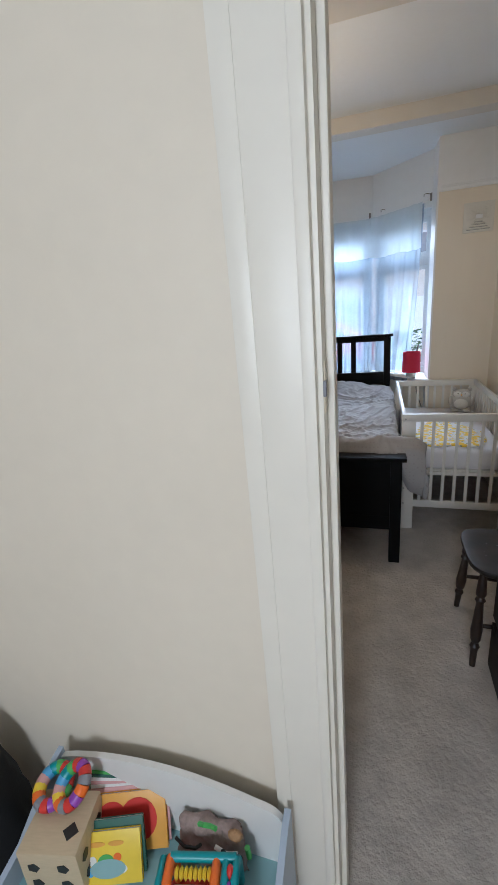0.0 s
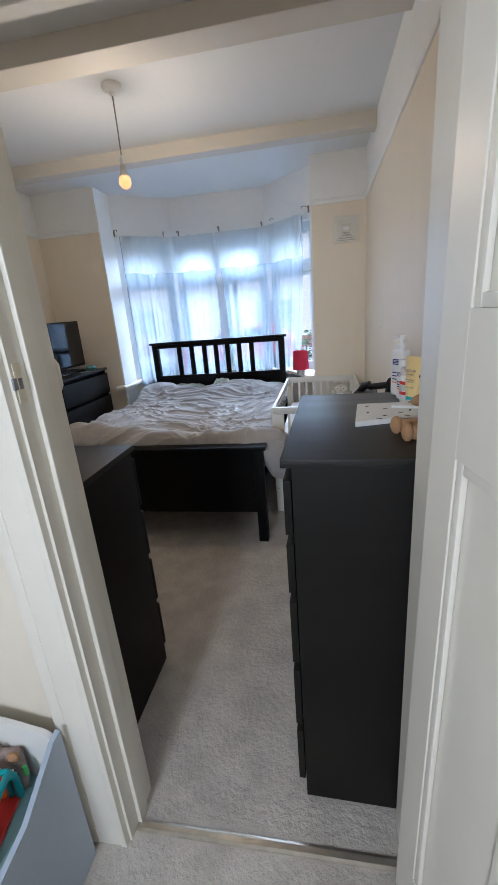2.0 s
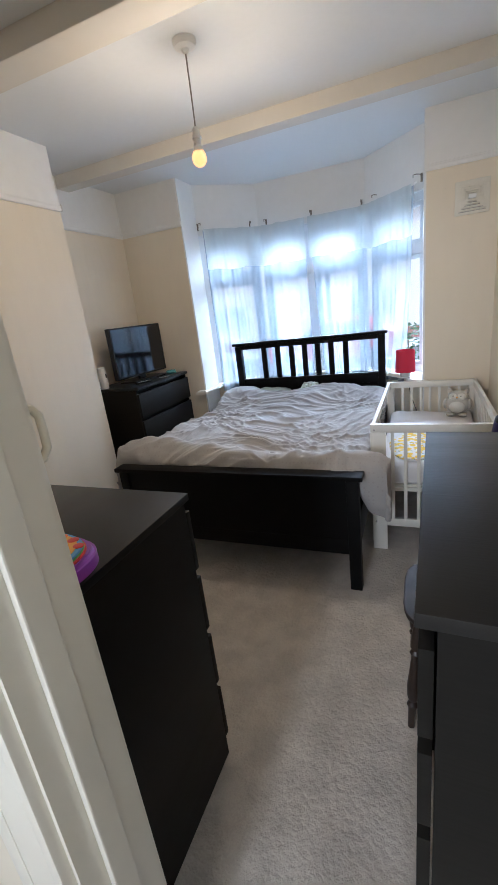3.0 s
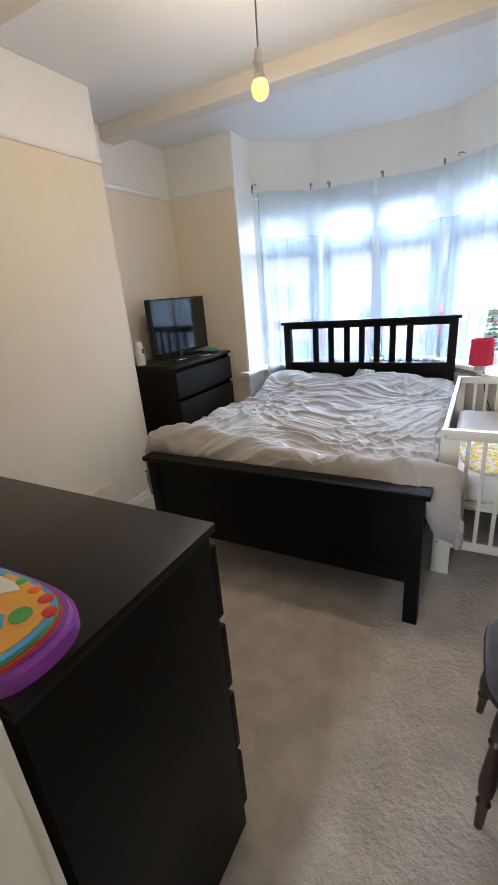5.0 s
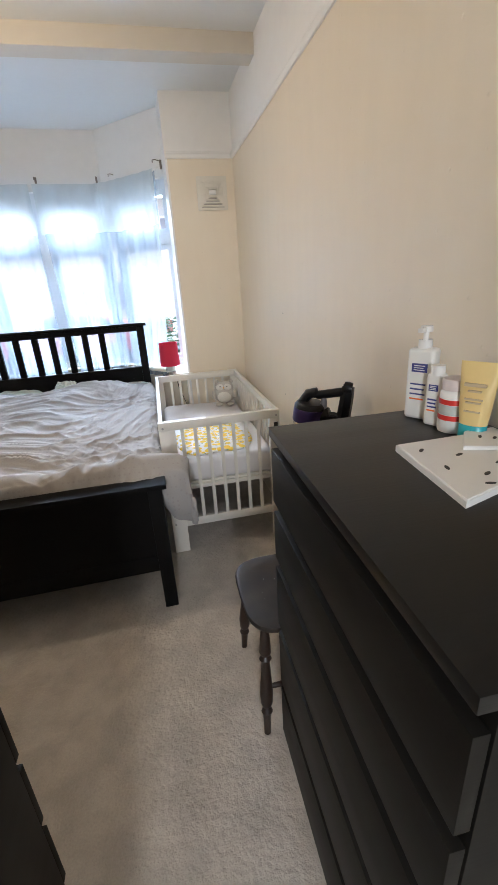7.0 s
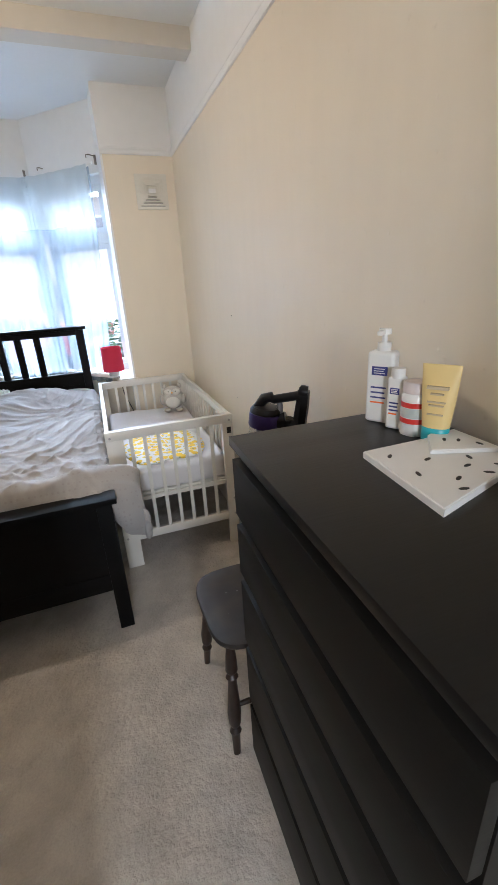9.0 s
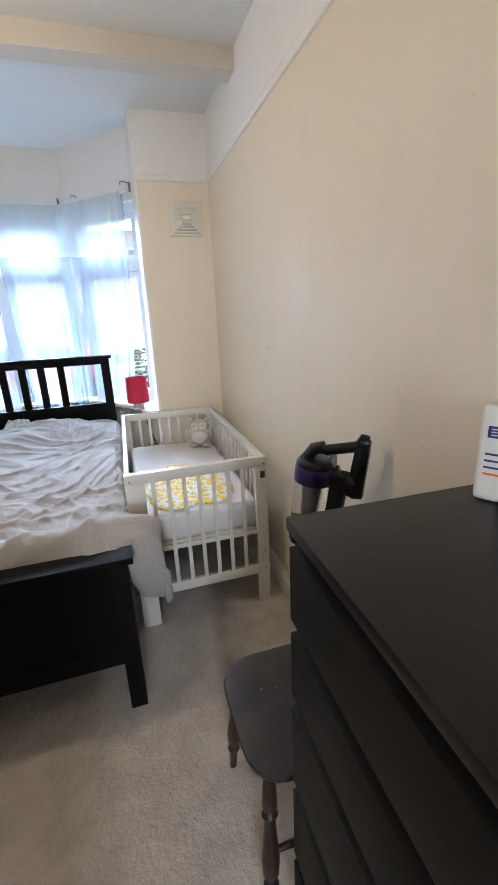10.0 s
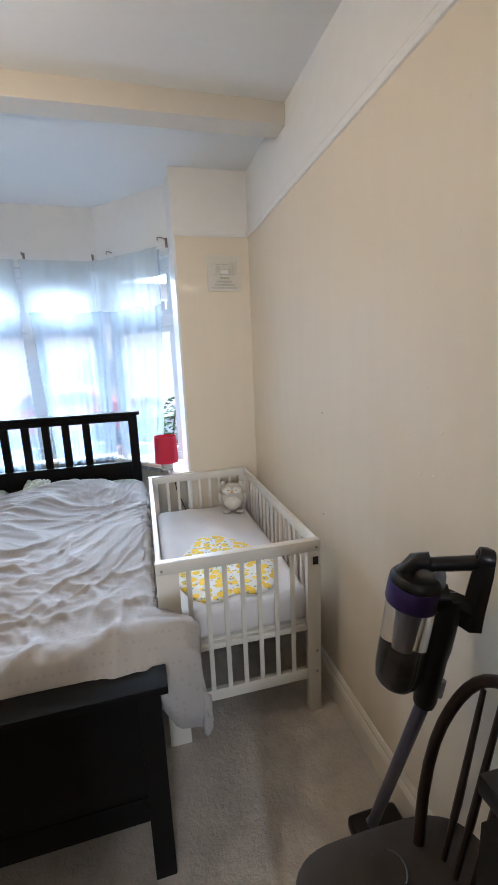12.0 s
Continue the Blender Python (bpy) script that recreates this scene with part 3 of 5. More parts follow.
grille = thing("floor_grille", XC, 1.665, 0.285, 0, "cream painted air grille low on the chimney breast", "vent")
part("plate", box(0, -0.11, -0.01, 0.006, 0.11, 0.085, 0.002), CREAM, grille)
for i in range(9):
    part("bar", box(0.006, -0.09 + i * 0.021, 0.005, 0.011, -0.08 + i * 0.021, 0.07), CREAM, grille)

for y, z in ((2.232, 1.295), (2.225, 0.84)):
    nail = thing("nail", XR, y, z, 0, "tiny dark nail in the cream painted wall", "nail", "nails in the wall")
    part("head", turned([(0.002, 0), (0.0022, 0.003)], m=pose(0, 0, 0, 0, -90, 0), seg=8), BLACKINK, nail)

# ---- pendant ----
pend = thing("pendant_light", -0.474, 1.768, ZC, 0, "bare lit bulb in white pendant holder hanging from the ceiling", "ceiling light")
part("ceiling_rose", turned([(0.052, 0), (0.052, -0.010), (0.046, -0.026), (0.018, -0.034), (0.010, -0.05)]), WHITEPLASTIC, pend)
part("cord", tube([(0, 0, -0.03), (0.001, 0, -0.2), (0, 0, -0.335)], 0.0035), shade("grey_cord", (0.30, 0.27, 0.24), 0.8), pend)
part("lampholder", turned([(0.008, -0.325), (0.016, -0.335), (0.017, -0.36), (0.022, -0.363), (0.022, -0.372), (0.017, -0.375), (0.0165, -0.395)]), WHITEPLASTIC, pend)
part("bulb_base", turned([(0.013, -0.393), (0.0165, -0.398), (0.021, -0.410), (0.0265, -0.423), (0.0265, -0.425)]), WHITEPLASTIC, pend)
bulb = part("bulb", turned([(0.0268, -0.425), (0.032, -0.437), (0.0345, -0.452), (0.032, -0.466), (0.024, -0.479), (0.012, -0.487), (0.003, -0.489)], seg=24), BULBGLOW, pend, "glowing frosted globe")
bulb.visible_shadow = False

# ---- curtains ----
TRACK = [(-1.40, 3.50), (-1.385, 3.575), (-0.985, 3.955), (0.0, 3.995), (0.44, 3.56), (0.462, 3.47)]


def along(path, s):
    pts = [Vector(p) for p in path]
    lens = [(b - a).length for a, b in zip(pts, pts[1:])]
    s *= sum(lens)
    for (a, b), l in zip(zip(pts, pts[1:]), lens):
        if s <= l:
            t = (b - a) / l
            return a + t * s, Vector((-t.y, t.x))
        s -= l
    t = (pts[-1] - pts[-2]).normalized()
    return pts[-1], Vector((-t.y, t.x))


def smooth_path(path, n=60):
    pts = [along(path, i / n)[0] for i in range(n + 1)]
    for _ in range(3):
        pts = [pts[0]] + [(a + b * 2 + c) / 4 for a, b, c in zip(pts, pts[1:], pts[2:])] + [pts[-1]]
    return pts


SOFT = smooth_path(TRACK)


def drape(s0, s1, z0, z1, pleats, deep, off, seed, pull0=0.0, pull1=0.0, cols=220, rows=26, scallop=0.0):
    """Hanging cloth between two places on the track, in soft pleats that open downwards."""
    bm = bmesh.new()
    grid = []
    for j in range(rows + 1):
        v = j / rows
        row = []
        a, b = s0 + pull0 * v ** 1.3, s1 - pull1 * v ** 1.3
        for i in range(cols + 1):
            u = i / cols
            p, n = along(SOFT, a + (b - a) * u)
            wob = noise.noise(Vector((u * 5, v * 1.5, seed))) * 1.6
            ph = u * pleats * 2 * math.pi + wob
            d = deep * (0.35 + 0.65 * v) * (math.sin(ph) + 0.4 * math.sin(2.3 * ph + seed) + 0.9 * noise.noise(Vector((u * 9, v * 2.5, seed + 4))))
            q = p + n * (d + off)
            z = z1 + (z0 - z1) * v + (scallop * math.sin(ph * 0.5) if v > 0.9 else 0) + 0.008 * noise.noise(Vector((u * 14, seed, 0)))
            row.append(bm.verts.new((q.x, q.y, z)))
        grid.append(row)
    for j in range(rows):
        for i in range(cols):
            bm.faces.new((grid[j][i], grid[j][i + 1], grid[j + 1][i + 1], grid[j + 1][i]))
    return bm


for k, (s0, s1, p0, p1) in enumerate(((0.022, 0.465, 0.0, -0.004), (0.486, 0.972, 0.032, 0.060))):
    c = thing("curtain", 0, 0, 0, 0, "sheer white voile curtain hanging in soft pleats in the bay window", "curtain", "curtains in the bay")
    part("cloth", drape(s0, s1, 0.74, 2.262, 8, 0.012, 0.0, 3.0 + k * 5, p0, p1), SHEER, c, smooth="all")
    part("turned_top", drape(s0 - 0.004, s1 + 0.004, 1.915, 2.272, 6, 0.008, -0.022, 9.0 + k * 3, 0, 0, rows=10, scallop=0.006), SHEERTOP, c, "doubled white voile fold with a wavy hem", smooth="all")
rod = thing("curtain_wire", 0, 0, 0, 0, "thin white curtain wire bent round the bay", "curtain rail")
part("wire", tube([(p.x, p.y, 2.268) for p in SOFT], 0.006), WHITEPLASTIC, rod)
for x, y, dx, dy in ((-1.405, 3.56, -0.05, 0.05), (-1.045, 3.93, -0.03, 0.05), (-0.925, 3.985, 0.0, 0.055), (-0.475, 4.0, 0.0, 0.05), (-0.01, 4.015, 0.0, 0.05), (0.095, 3.93, 0.04, 0.05), (0.435, 3.54, 0.05, 0.035)):
    h = thing("curtain_hook", x, y, 2.27, 0, "small tarnished metal bracket holding the curtain wire", "hook", "hooks of the curtain wire")
    part("arm", tube([(dx * 1.2, dy * 1.2, 0.02), (dx * 1.05, dy * 1.05, 0.062), (dx * 0.4, dy * 0.4, 0.064), (0, 0, 0.058), (0, 0, 0.04)], 0.0035), BRASS, h)
    part("plate", box(dx * 1.2 - 0.008, dy * 1.2 - 0.003, 0.01, dx * 1.2 + 0.008, dy * 1.2 + 0.003, 0.07, 0.001), BRASS, h)


# ---- bed ----
def make_bed():
    bed = thing("bed", 0.219, 1.625, 0, 0.5, "black-brown pine double bed with slatted headboard on grey carpet", "bed")
    w, l = 1.457, 2.072
    part("leg", box(-0.062, 0, 0, 0, 0.058, 0.645, 0.003), BEDWOOD, bed)
    part("leg", box(-w, 0, 0, -w + 0.062, 0.058, 0.645, 0.003), BEDWOOD, bed)
    part("footboard_cap", box(-w - 0.022, -0.014, 0.645, 0.022, 0.078, 0.670, 0.004), BEDWOOD, bed)
    part("footboard_panel", box(-w + 0.062, 0.012, 0.30, -0.062, 0.034, 0.645), BEDWOOD, bed)
    part("footboard_rail", box(-w + 0.062, 0.008, 0.215, -0.062, 0.046, 0.30, 0.002), BEDWOOD, bed)
    for x0 in (-w + 0.004, -0.030):
        part("side_rail", box(x0, 0.058, 0.26, x0 + 0.026, l - 0.03, 0.43, 0.003), BEDWOOD, bed)
    # Unseen board added under the mattress to stop light leaking below the footboard.
    part("light_stop_board", box(-w + 0.031, 0.048, 0.33, -0.031, l - 0.04, 0.355), BEDWOOD, bed)
    head = tagged(new("headboard"))
    head.parent, head.location = bed, (0, l, 0)
    part("post", box(-0.062, -0.03, 0, 0, 0.03, 1.165, 0.003), BEDWOOD, head)
    part("post", box(-w, -0.03, 0, -w + 0.062, 0.03, 1.165, 0.003), BEDWOOD, head)
    part("cap", box(-w - 0.022, -0.042, 1.176, 0.022, 0.042, 1.200, 0.004), BEDWOOD, head)
    part("top_rail", box(-w + 0.0, -0.024, 1.135, 0.0, 0.024, 1.176, 0.002), BEDWOOD, head)
    part("bottom_rail", box(-w + 0.062, -0.024, 0.74, -0.062, 0.024, 0.835, 0.002), BEDWOOD, head)
    # Lower part is unseen, carried down to keep window light from under the bed.
    part("panel", box(-w + 0.062, -0.010, 0.03, -0.062, 0.010, 0.74), BEDWOOD, head)
    for x in (-0.938, -0.795, -0.653, -0.523, -0.395, -0.267, -0.132):
        part("slat", box(x - 0.219 - 0.024, -0.013, 0.835, x - 0.219 + 0.024, 0.013, 1.135, 0.002), BEDWOOD, head)


make_bed()
mat = thing("mattress", -0.51, 2.68, 0.36, 0.5, "white mattress inside the black bed frame", "mattress")
part("body", box(-0.69, -0.97, 0, 0.69, 0.97, 0.24, 0.05, steps=4), SHEET, mat)


def fold(x, y):
    """Height of crumpled cloth: long soft ridges that wander over the bed, crowded on the west half and at the foot, calm on the east half."""
    x, y = x + 0.52, y - 2.55
    w1 = 0.50 * noise.noise(Vector((x * 1.3, y * 1.3, 0.3))) + 0.07 * noise.noise(Vector((x * 4.0, y * 4.0, 3.3)))
    w2 = 0.46 * noise.noise(Vector((x * 1.4, y * 1.4, 7.3))) + 0.06 * noise.noise(Vector((x * 4.2, y * 4.2, 9.3)))
    calm = 1 / (1 + math.exp((x - 0.10 + 0.25 * y) * 7))

    def ridge(turn, along, across, seed, power):
        c, q = math.cos(turn), math.sin(turn)
        u, v = (x + w2) * c + (y + w1) * q, -(x + w2) * q + (y + w1) * c
        return max(0.0, 1 - abs(noise.noise(Vector((u * along, v * across, seed)))) * 3.2) ** power

    a = ridge(-0.50, 0.9, 5.5, 1.1, 2.2)
    b = ridge(-0.85, 1.2, 7.0, 4.7, 1.8)
    c = ridge(0.75, 1.0, 5.0, 6.1, 2.4)
    d = ridge(-0.25, 1.8, 11.0, 8.2, 1.6)
    e = ridge(0.95, 1.8, 10.0, 2.2, 1.7)
    def crumple(k, seed, power):
        return max(0.0, 1 - abs(noise.noise(Vector(((x + w2) * k, (y + w1) * k * 1.25, seed)))) * 2.8) ** power

    big = noise.noise(Vector((x * 1.4, y * 1.6, 2.2)))
    lines = (0.35 + 0.65 * calm) * (0.012 * a + 0.008 * b) + 0.013 * c + (0.4 + 0.6 * calm) * (0.005 * d + 0.006 * e)
    return 0.034 * big + lines + 0.016 * crumple(2.6, 3.0, 2.2) + (0.5 + 0.5 * calm) * (0.010 * crumple(6.5, 5.0, 1.8) + 0.004 * crumple(14.0, 9.0, 1.4))


def make_duvet():
    top = thing("duvet", 0, 0, 0, 0, "crumpled lilac-grey printed duvet spread unmade over the bed", "duvet")
    bm = bmesh.new()
    x0, x1, y0, y1 = -1.62, 0.62, 1.52, 3.60
    nx, ny = 300, 270
    grid = []
    for j in range(ny + 1):
        y = y0 + (y1 - y0) * j / ny
        row = []
        for i in range(nx + 1):
            x = x0 + (x1 - x0) * i / nx
            over_r = x - (0.185 + 0.02 * noise.noise(Vector((0, y * 3, 5))))
            over_l = -1.275 - x
            near = 1.735 - y
            px, py, z = x, y, 0.655 + fold(x, y)
            z += 0.065 * math.exp(-((y - 3.52) / 0.22) ** 2) * (1 + 0.5 * math.sin((x + 0.45) * 5.5))
            # the loose foot end rolls over in a fat fold
            z += (0.070 + 0.045 * math.exp(-((x + 1.10) / 0.20) ** 2)) * math.exp(-((y - 1.80 - 0.03 * math.sin(x * 5)) / 0.095) ** 2)
            z += 0.007 * noise.noise(Vector((x * 12, y * 4, 3.0))) * math.exp(-((y - 1.78) / 0.13) ** 2)
            tuck = 0.0
            if near > 0:
                k = min(1, near / 0.215)
                py = 1.735 - 0.020 * math.sin(k * math.pi / 2)
                py -= (0.040 + 0.030 * noise.noise(Vector((x * 3.2, 1.0, 4.0))) + 0.010 * noise.noise(Vector((x * 13, near * 14, 6.0)))) * math.sin(math.pi * k) * (1 - 0.55 * k)
                z -= 0.085 * (1 - math.cos(k * math.pi / 2)) + 0.02 * k
                tuck = k
            hang = max(0.0, min(0.30, (2.15 - y) * 0.8)) + 0.12
            for over, sgn, edge in ((over_r, 1, 0.185), (over_l, -1, -1.275)):
                if over > 0:
                    f = min(1.0, over / 0.10)
                    span = 0.43 if sgn > 0 else 0.34
                    low = 0.09 + 0.18 * math.exp(-((y - 1.80) / 0.19) ** 2)
                    drop = max(0.0, over - 0.05) * (low if sgn > 0 else 0.20) / (span - 0.05)
                    reach = 0.13 * max(0.0, min(1.0, (2.06 - y) / 0.10)) + 0.038 if sgn > 0 else 0.06
                    px = edge + sgn * (reach * math.sin(f * math.pi / 2) + 0.005 * math.sin(y * 34 + z * 3) * f + 0.006 * noise.noise(Vector((y * 6, over * 5, 3))) * f)
                    z = z - drop - 0.03 * f
                    if sgn > 0:
                        z += 0.020 * f * noise.noise(Vector((over * 9, y * 8, 2.5))) + 0.008 * f * noise.noise(Vector((over * 24, y * 20, 8.5)))
                    if tuck and sgn > 0:
                        low_edge = 0.395 + 0.07 * max(0.0, 1 - over / 0.07) + 0.02 * noise.noise(Vector((over * 14, 3, 1)))
                        z = z + (min(z, low_edge) - z) * tuck * min(1.0, over / 0.03)
                        py -= 0.012 * math.sin(over * 60) * tuck
            row.append(bm.verts.new((px, py, z)))
        grid.append(row)
    for j in range(ny):
        for i in range(nx):
            bm.faces.new((grid[j][i], grid[j][i + 1], grid[j + 1][i + 1], grid[j + 1][i]))
    ob = part("cover", bm, DUVET, top, smooth="all")
    sol = ob.modifiers.new("thickness", "SOLIDIFY")
    sol.thickness, sol.offset = 0.012, -1


make_duvet()


def cushion(x, y, z, w, l, h, turn, name, label, material, tilt=0):
    p = thing(name, x, y, z, turn, label, "pillow", "pillows on the bed")
    bm = bmesh.new()
    n = 26
    for side in (1, -1):
        g = [[None] * (n + 1) for _ in range(n + 1)]
        for i in range(n + 1):
            for j in range(n + 1):
                u, v = i / n * 2 - 1, j / n * 2 - 1
                k = max(0, (1 - u ** 4) * (1 - v ** 4)) ** 0.5
                zz = side * h * k * (1 + 0.25 * noise.noise(Vector((u * 2 + x, v * 2 + y, side)))) + 0.012 * noise.noise(Vector((u * 5, v * 5, x)))
                g[i][j] = bm.verts.new((u * w * (1 - 0.06 * v * v), v * l * (1 - 0.06 * u * u), zz + tilt * v))
        for i in range(n):
            for j in range(n):
                q = (g[i][j], g[i + 1][j], g[i + 1][j + 1], g[i][j + 1])
                bm.faces.new(q if side > 0 else q[::-1])
    bmesh.ops.remove_doubles(bm, verts=bm.verts, dist=0.002)
    part("case", bm, material, p, smooth="all")


cushion(-0.98, 3.56, 0.662, 0.30, 0.14, 0.055, 2, "pillow", "pale green printed pillow under the edge of the duvet", GREENPILLOW, 0.04)
cushion(-0.50, 3.565, 0.725, 0.085, 0.075, 0.030, -14, "pillow", "small pale green printed pillow corner poking from the duvet", GREENPILLOW, 0.045)
cushion(-0.12, 3.55, 0.640, 0.32, 0.14, 0.055, -3, "pillow", "pale green printed pillow under the edge of the duvet", GREENPILLOW, 0.04)

# ---- cot ----
CX, CY, CW, CL, CZ = 0.234, 2.059, 0.660, 1.25, 0.806
cot = thing("cot", CX, CY, 0, -0.3, "white painted wooden slatted cot beside the double bed", "cot")
for x0, y0 in ((0, 0), (CW - 0.058, 0), (0, CL - 0.03), (CW - 0.058, CL - 0.03)):
    wide = 0.085 if x0 == 0 and y0 == 0 else 0.058
    part("leg", box(x0, y0, 0, x0 + wide, y0 + 0.03, CZ - 0.048, 0.003), COTWHITE, cot)
for y0 in (0.0, CL - 0.03):
    end = tagged(new("end_panel"))
    end.parent, end.location = cot, (0, y0, 0)
    part("top_rail", box(0, -0.002, CZ - 0.048, CW, 0.032, CZ, 0.004), COTWHITE, end)
    part("bottom_rail", box(0.058, 0.004, 0.165, CW - 0.058, 0.026, 0.215, 0.003), COTWHITE, end)
    part("middle_rail", box(0.058, 0.012, 0.395, CW - 0.058, 0.030, 0.418, 0.003), COTWHITE, end)
    for i in range(7):
        x = (0.121, 0.190, 0.260, 0.329, 0.398, 0.468, 0.538)[i]
        part("bar", box(x - 0.0095, 0.004, 0.215, x + 0.0095, 0.0118, CZ - 0.048, 0.002), COTWHITE, end)
for x0 in (0.003, CW - 0.025):
    sidep = tagged(new("side_panel"))
    sidep.parent, sidep.location = cot, (x0, 0, 0)
    part("top_rail", box(0, 0.032, CZ - 0.045, 0.022, CL - 0.032, CZ - 0.002, 0.004), COTWHITE, sidep)
    part("bottom_rail", box(0, 0.03, 0.30, 0.022, CL - 0.03, 0.345, 0.003), COTWHITE, sidep)
    if x0 > 0.1:
        for i in range(15):
            y = 0.10 + i * (CL - 0.20) / 14
            part("bar", box(0.005, y - 0.009, 0.345, 0.017, y + 0.009, CZ - 0.045, 0.002), COTWHITE, sidep)
part("mattress_base", box(0.03, 0.034, 0.405, CW - 0.03, CL - 0.034, 0.425, 0.003), COTWHITE, cot)
for x, y, z in ((0.022, -0.002, 0.775), (CW - 0.02, -0.002, 0.775), (CW - 0.02, -0.002, 0.30), (0.022, -0.002, 0.30), (CW - 0.02, -0.002, 0.20), (0.022, -0.002, 0.19)):
    part("bolt", turned([(0.006, 0), (0.006, 0.003)], m=pose(x, y, z, 90), seg=10), METAL, cot)
part("sticker", box(CW - 0.035, -0.0035, 0.70, CW - 0.012, -0.0022, 0.735), BLACKINK, cot, "small worn black and white warning sticker", smooth=False)
cm = thing("cot_mattress", CX, CY, 0.425, -0.3, "white sheeted thin cot mattress on the cot base", "mattress")
bm = box(0.036, 0.036, 0, CW - 0.036, CL - 0.036, 0.140, 0.035, steps=4)
bmesh.ops.subdivide_edges(bm, edges=[e for e in bm.edges if e.calc_length() > 0.3], cuts=24, use_grid_fill=True)
for v in bm.verts:
    v.co.z += 0.006 * noise.noise(Vector((v.co.x * 11, v.co.y * 9, 1))) + 0.006 * noise.noise(Vector((v.co.x * 3, v.co.y * 3, 5)))
part("sheet", bm, SHEET, cm, smooth="all")


def sleeping_bag():
    s = thing("baby_sleeping_bag", CX + 0.315, CY + 0.40, 0.567, 2, "white baby sleeping bag printed with yellow lemons lying in the cot", "sleeping bag")
    outline = []
    for k in range(40):
        a = 2 * math.pi * k / 40
        x, y = math.cos(a), math.sin(a)
        wide = 0.235 if y < 0 else 0.235 - 0.135 * y ** 0.7
        px = wide * math.copysign(abs(x) ** 0.6, x)
        py = (0.345 if y < 0 else 0.30) * math.copysign(abs(y) ** 0.75, y) + (0.045 * math.exp(-(px / 0.07) ** 2) if y < 0 else 0)
        outline.append((px, py))
    bm = bmesh.new()
    rings = []
    for k, z in ((1.0, 0.0), (1.01, 0.006), (0.97, 0.013), (0.8, 0.018), (0.55, 0.019), (0.3, 0.019), (0.1, 0.018)):
        rings.append([bm.verts.new((x * k, y * k + 0.02 * (1 - k), z + (0.007 * noise.noise(Vector((x * k * 14, y * k * 14, 2))) if z > 0.01 else 0))) for x, y in outline])
    for lo, hi in zip(rings, rings[1:]):
        for i in range(40):
            bm.faces.new((lo[i], lo[(i + 1) % 40], hi[(i + 1) % 40], hi[i]))
    bm.faces.new(rings[-1])
    bm.faces.new(rings[0][::-1])
    part("body", bm, LEMON, s, smooth="all")
    part("zip", tube([(0.02, -0.30, 0.021), (0.01, 0.0, 0.024), (0.0, 0.26, 0.021)], 0.003), WHITEPLASTIC, s)


sleeping_bag()

# soft toy owl, one mesh
bm = blob(0, 0, 0.105, 0.062, 0.050, 0.085, rough=0.05)
blob(0, 0, 0.165, 0.055, 0.046, 0.052, bm, rough=0.05)
blob(0, -0.030, 0.085, 0.042, 0.028, 0.055, bm, 1)
blob(-0.020, -0.034, 0.166, 0.026, 0.016, 0.028, bm, 1)
blob(0.020, -0.034, 0.166, 0.026, 0.016, 0.028, bm, 1)
for sx in (-1, 1):
    blob(sx * 0.020, -0.052, 0.173, 0.004, 0.003, 0.004, bm, 2, seg=10)
    blob(sx * 0.044, 0.0, 0.212, 0.013, 0.012, 0.020, bm)
    blob(sx * 0.062, -0.004, 0.105, 0.014, 0.030, 0.045, bm)
    blob(sx * 0.034, -0.028, 0.018, 0.022, 0.030, 0.018, bm)
blob(0, -0.053, 0.163, 0.005, 0.006, 0.007, bm, 3, seg=10)
owl = finish("toy_owl", bm, [OWLGREY, OWLWHITE, BLACKINK, AMBER], smooth="all")
owl.matrix_world = pose(0.757, 3.11, 0.560, -8, 0, -12) @ Matrix.Diagonal((1.30, 1.15, 0.90, 1))
tagged(owl, "grey and cream plush owl toy sitting on the cot mattress", "soft toy")

# ---- lamp on the window board ----
lampt = thing("table_lamp", 0.378, 3.44, 0.812, 0, "small table lamp with red drum shade on a glass base", "lamp")
part("base", box(-0.038, -0.038, 0, 0.038, 0.038, 0.012, 0.003), METAL, lampt)
part("body", turned([(0.040, 0.012), (0.042, 0.03), (0.040, 0.055), (0.012, 0.062)]), METAL, lampt)
part("stem", turned([(0.008, 0.05), (0.008, 0.11)]), METAL, lampt)
bm = turned([(0.080, 0.052), (0.074, 0.232), (0.072, 0.232), (0.078, 0.054)], caps=False, seg=36)
part("shade", bm, RED, lampt, "red cloth drum shade")
cable = thing("lamp_cable", 0, 0, 0, 0, "thin black lamp cable hanging from the window board behind the cot", "cable")
part("wire", tube([(0.40, 3.60, 0.818), (0.405, 3.50, 0.825), (0.41, 3.320, 0.80), (0.42, 3.318, 0.70), (0.47, 3.318, 0.55), (0.49, 3.318, 0.42)], 0.0035, seg=6), BLACKPLASTIC, cable)


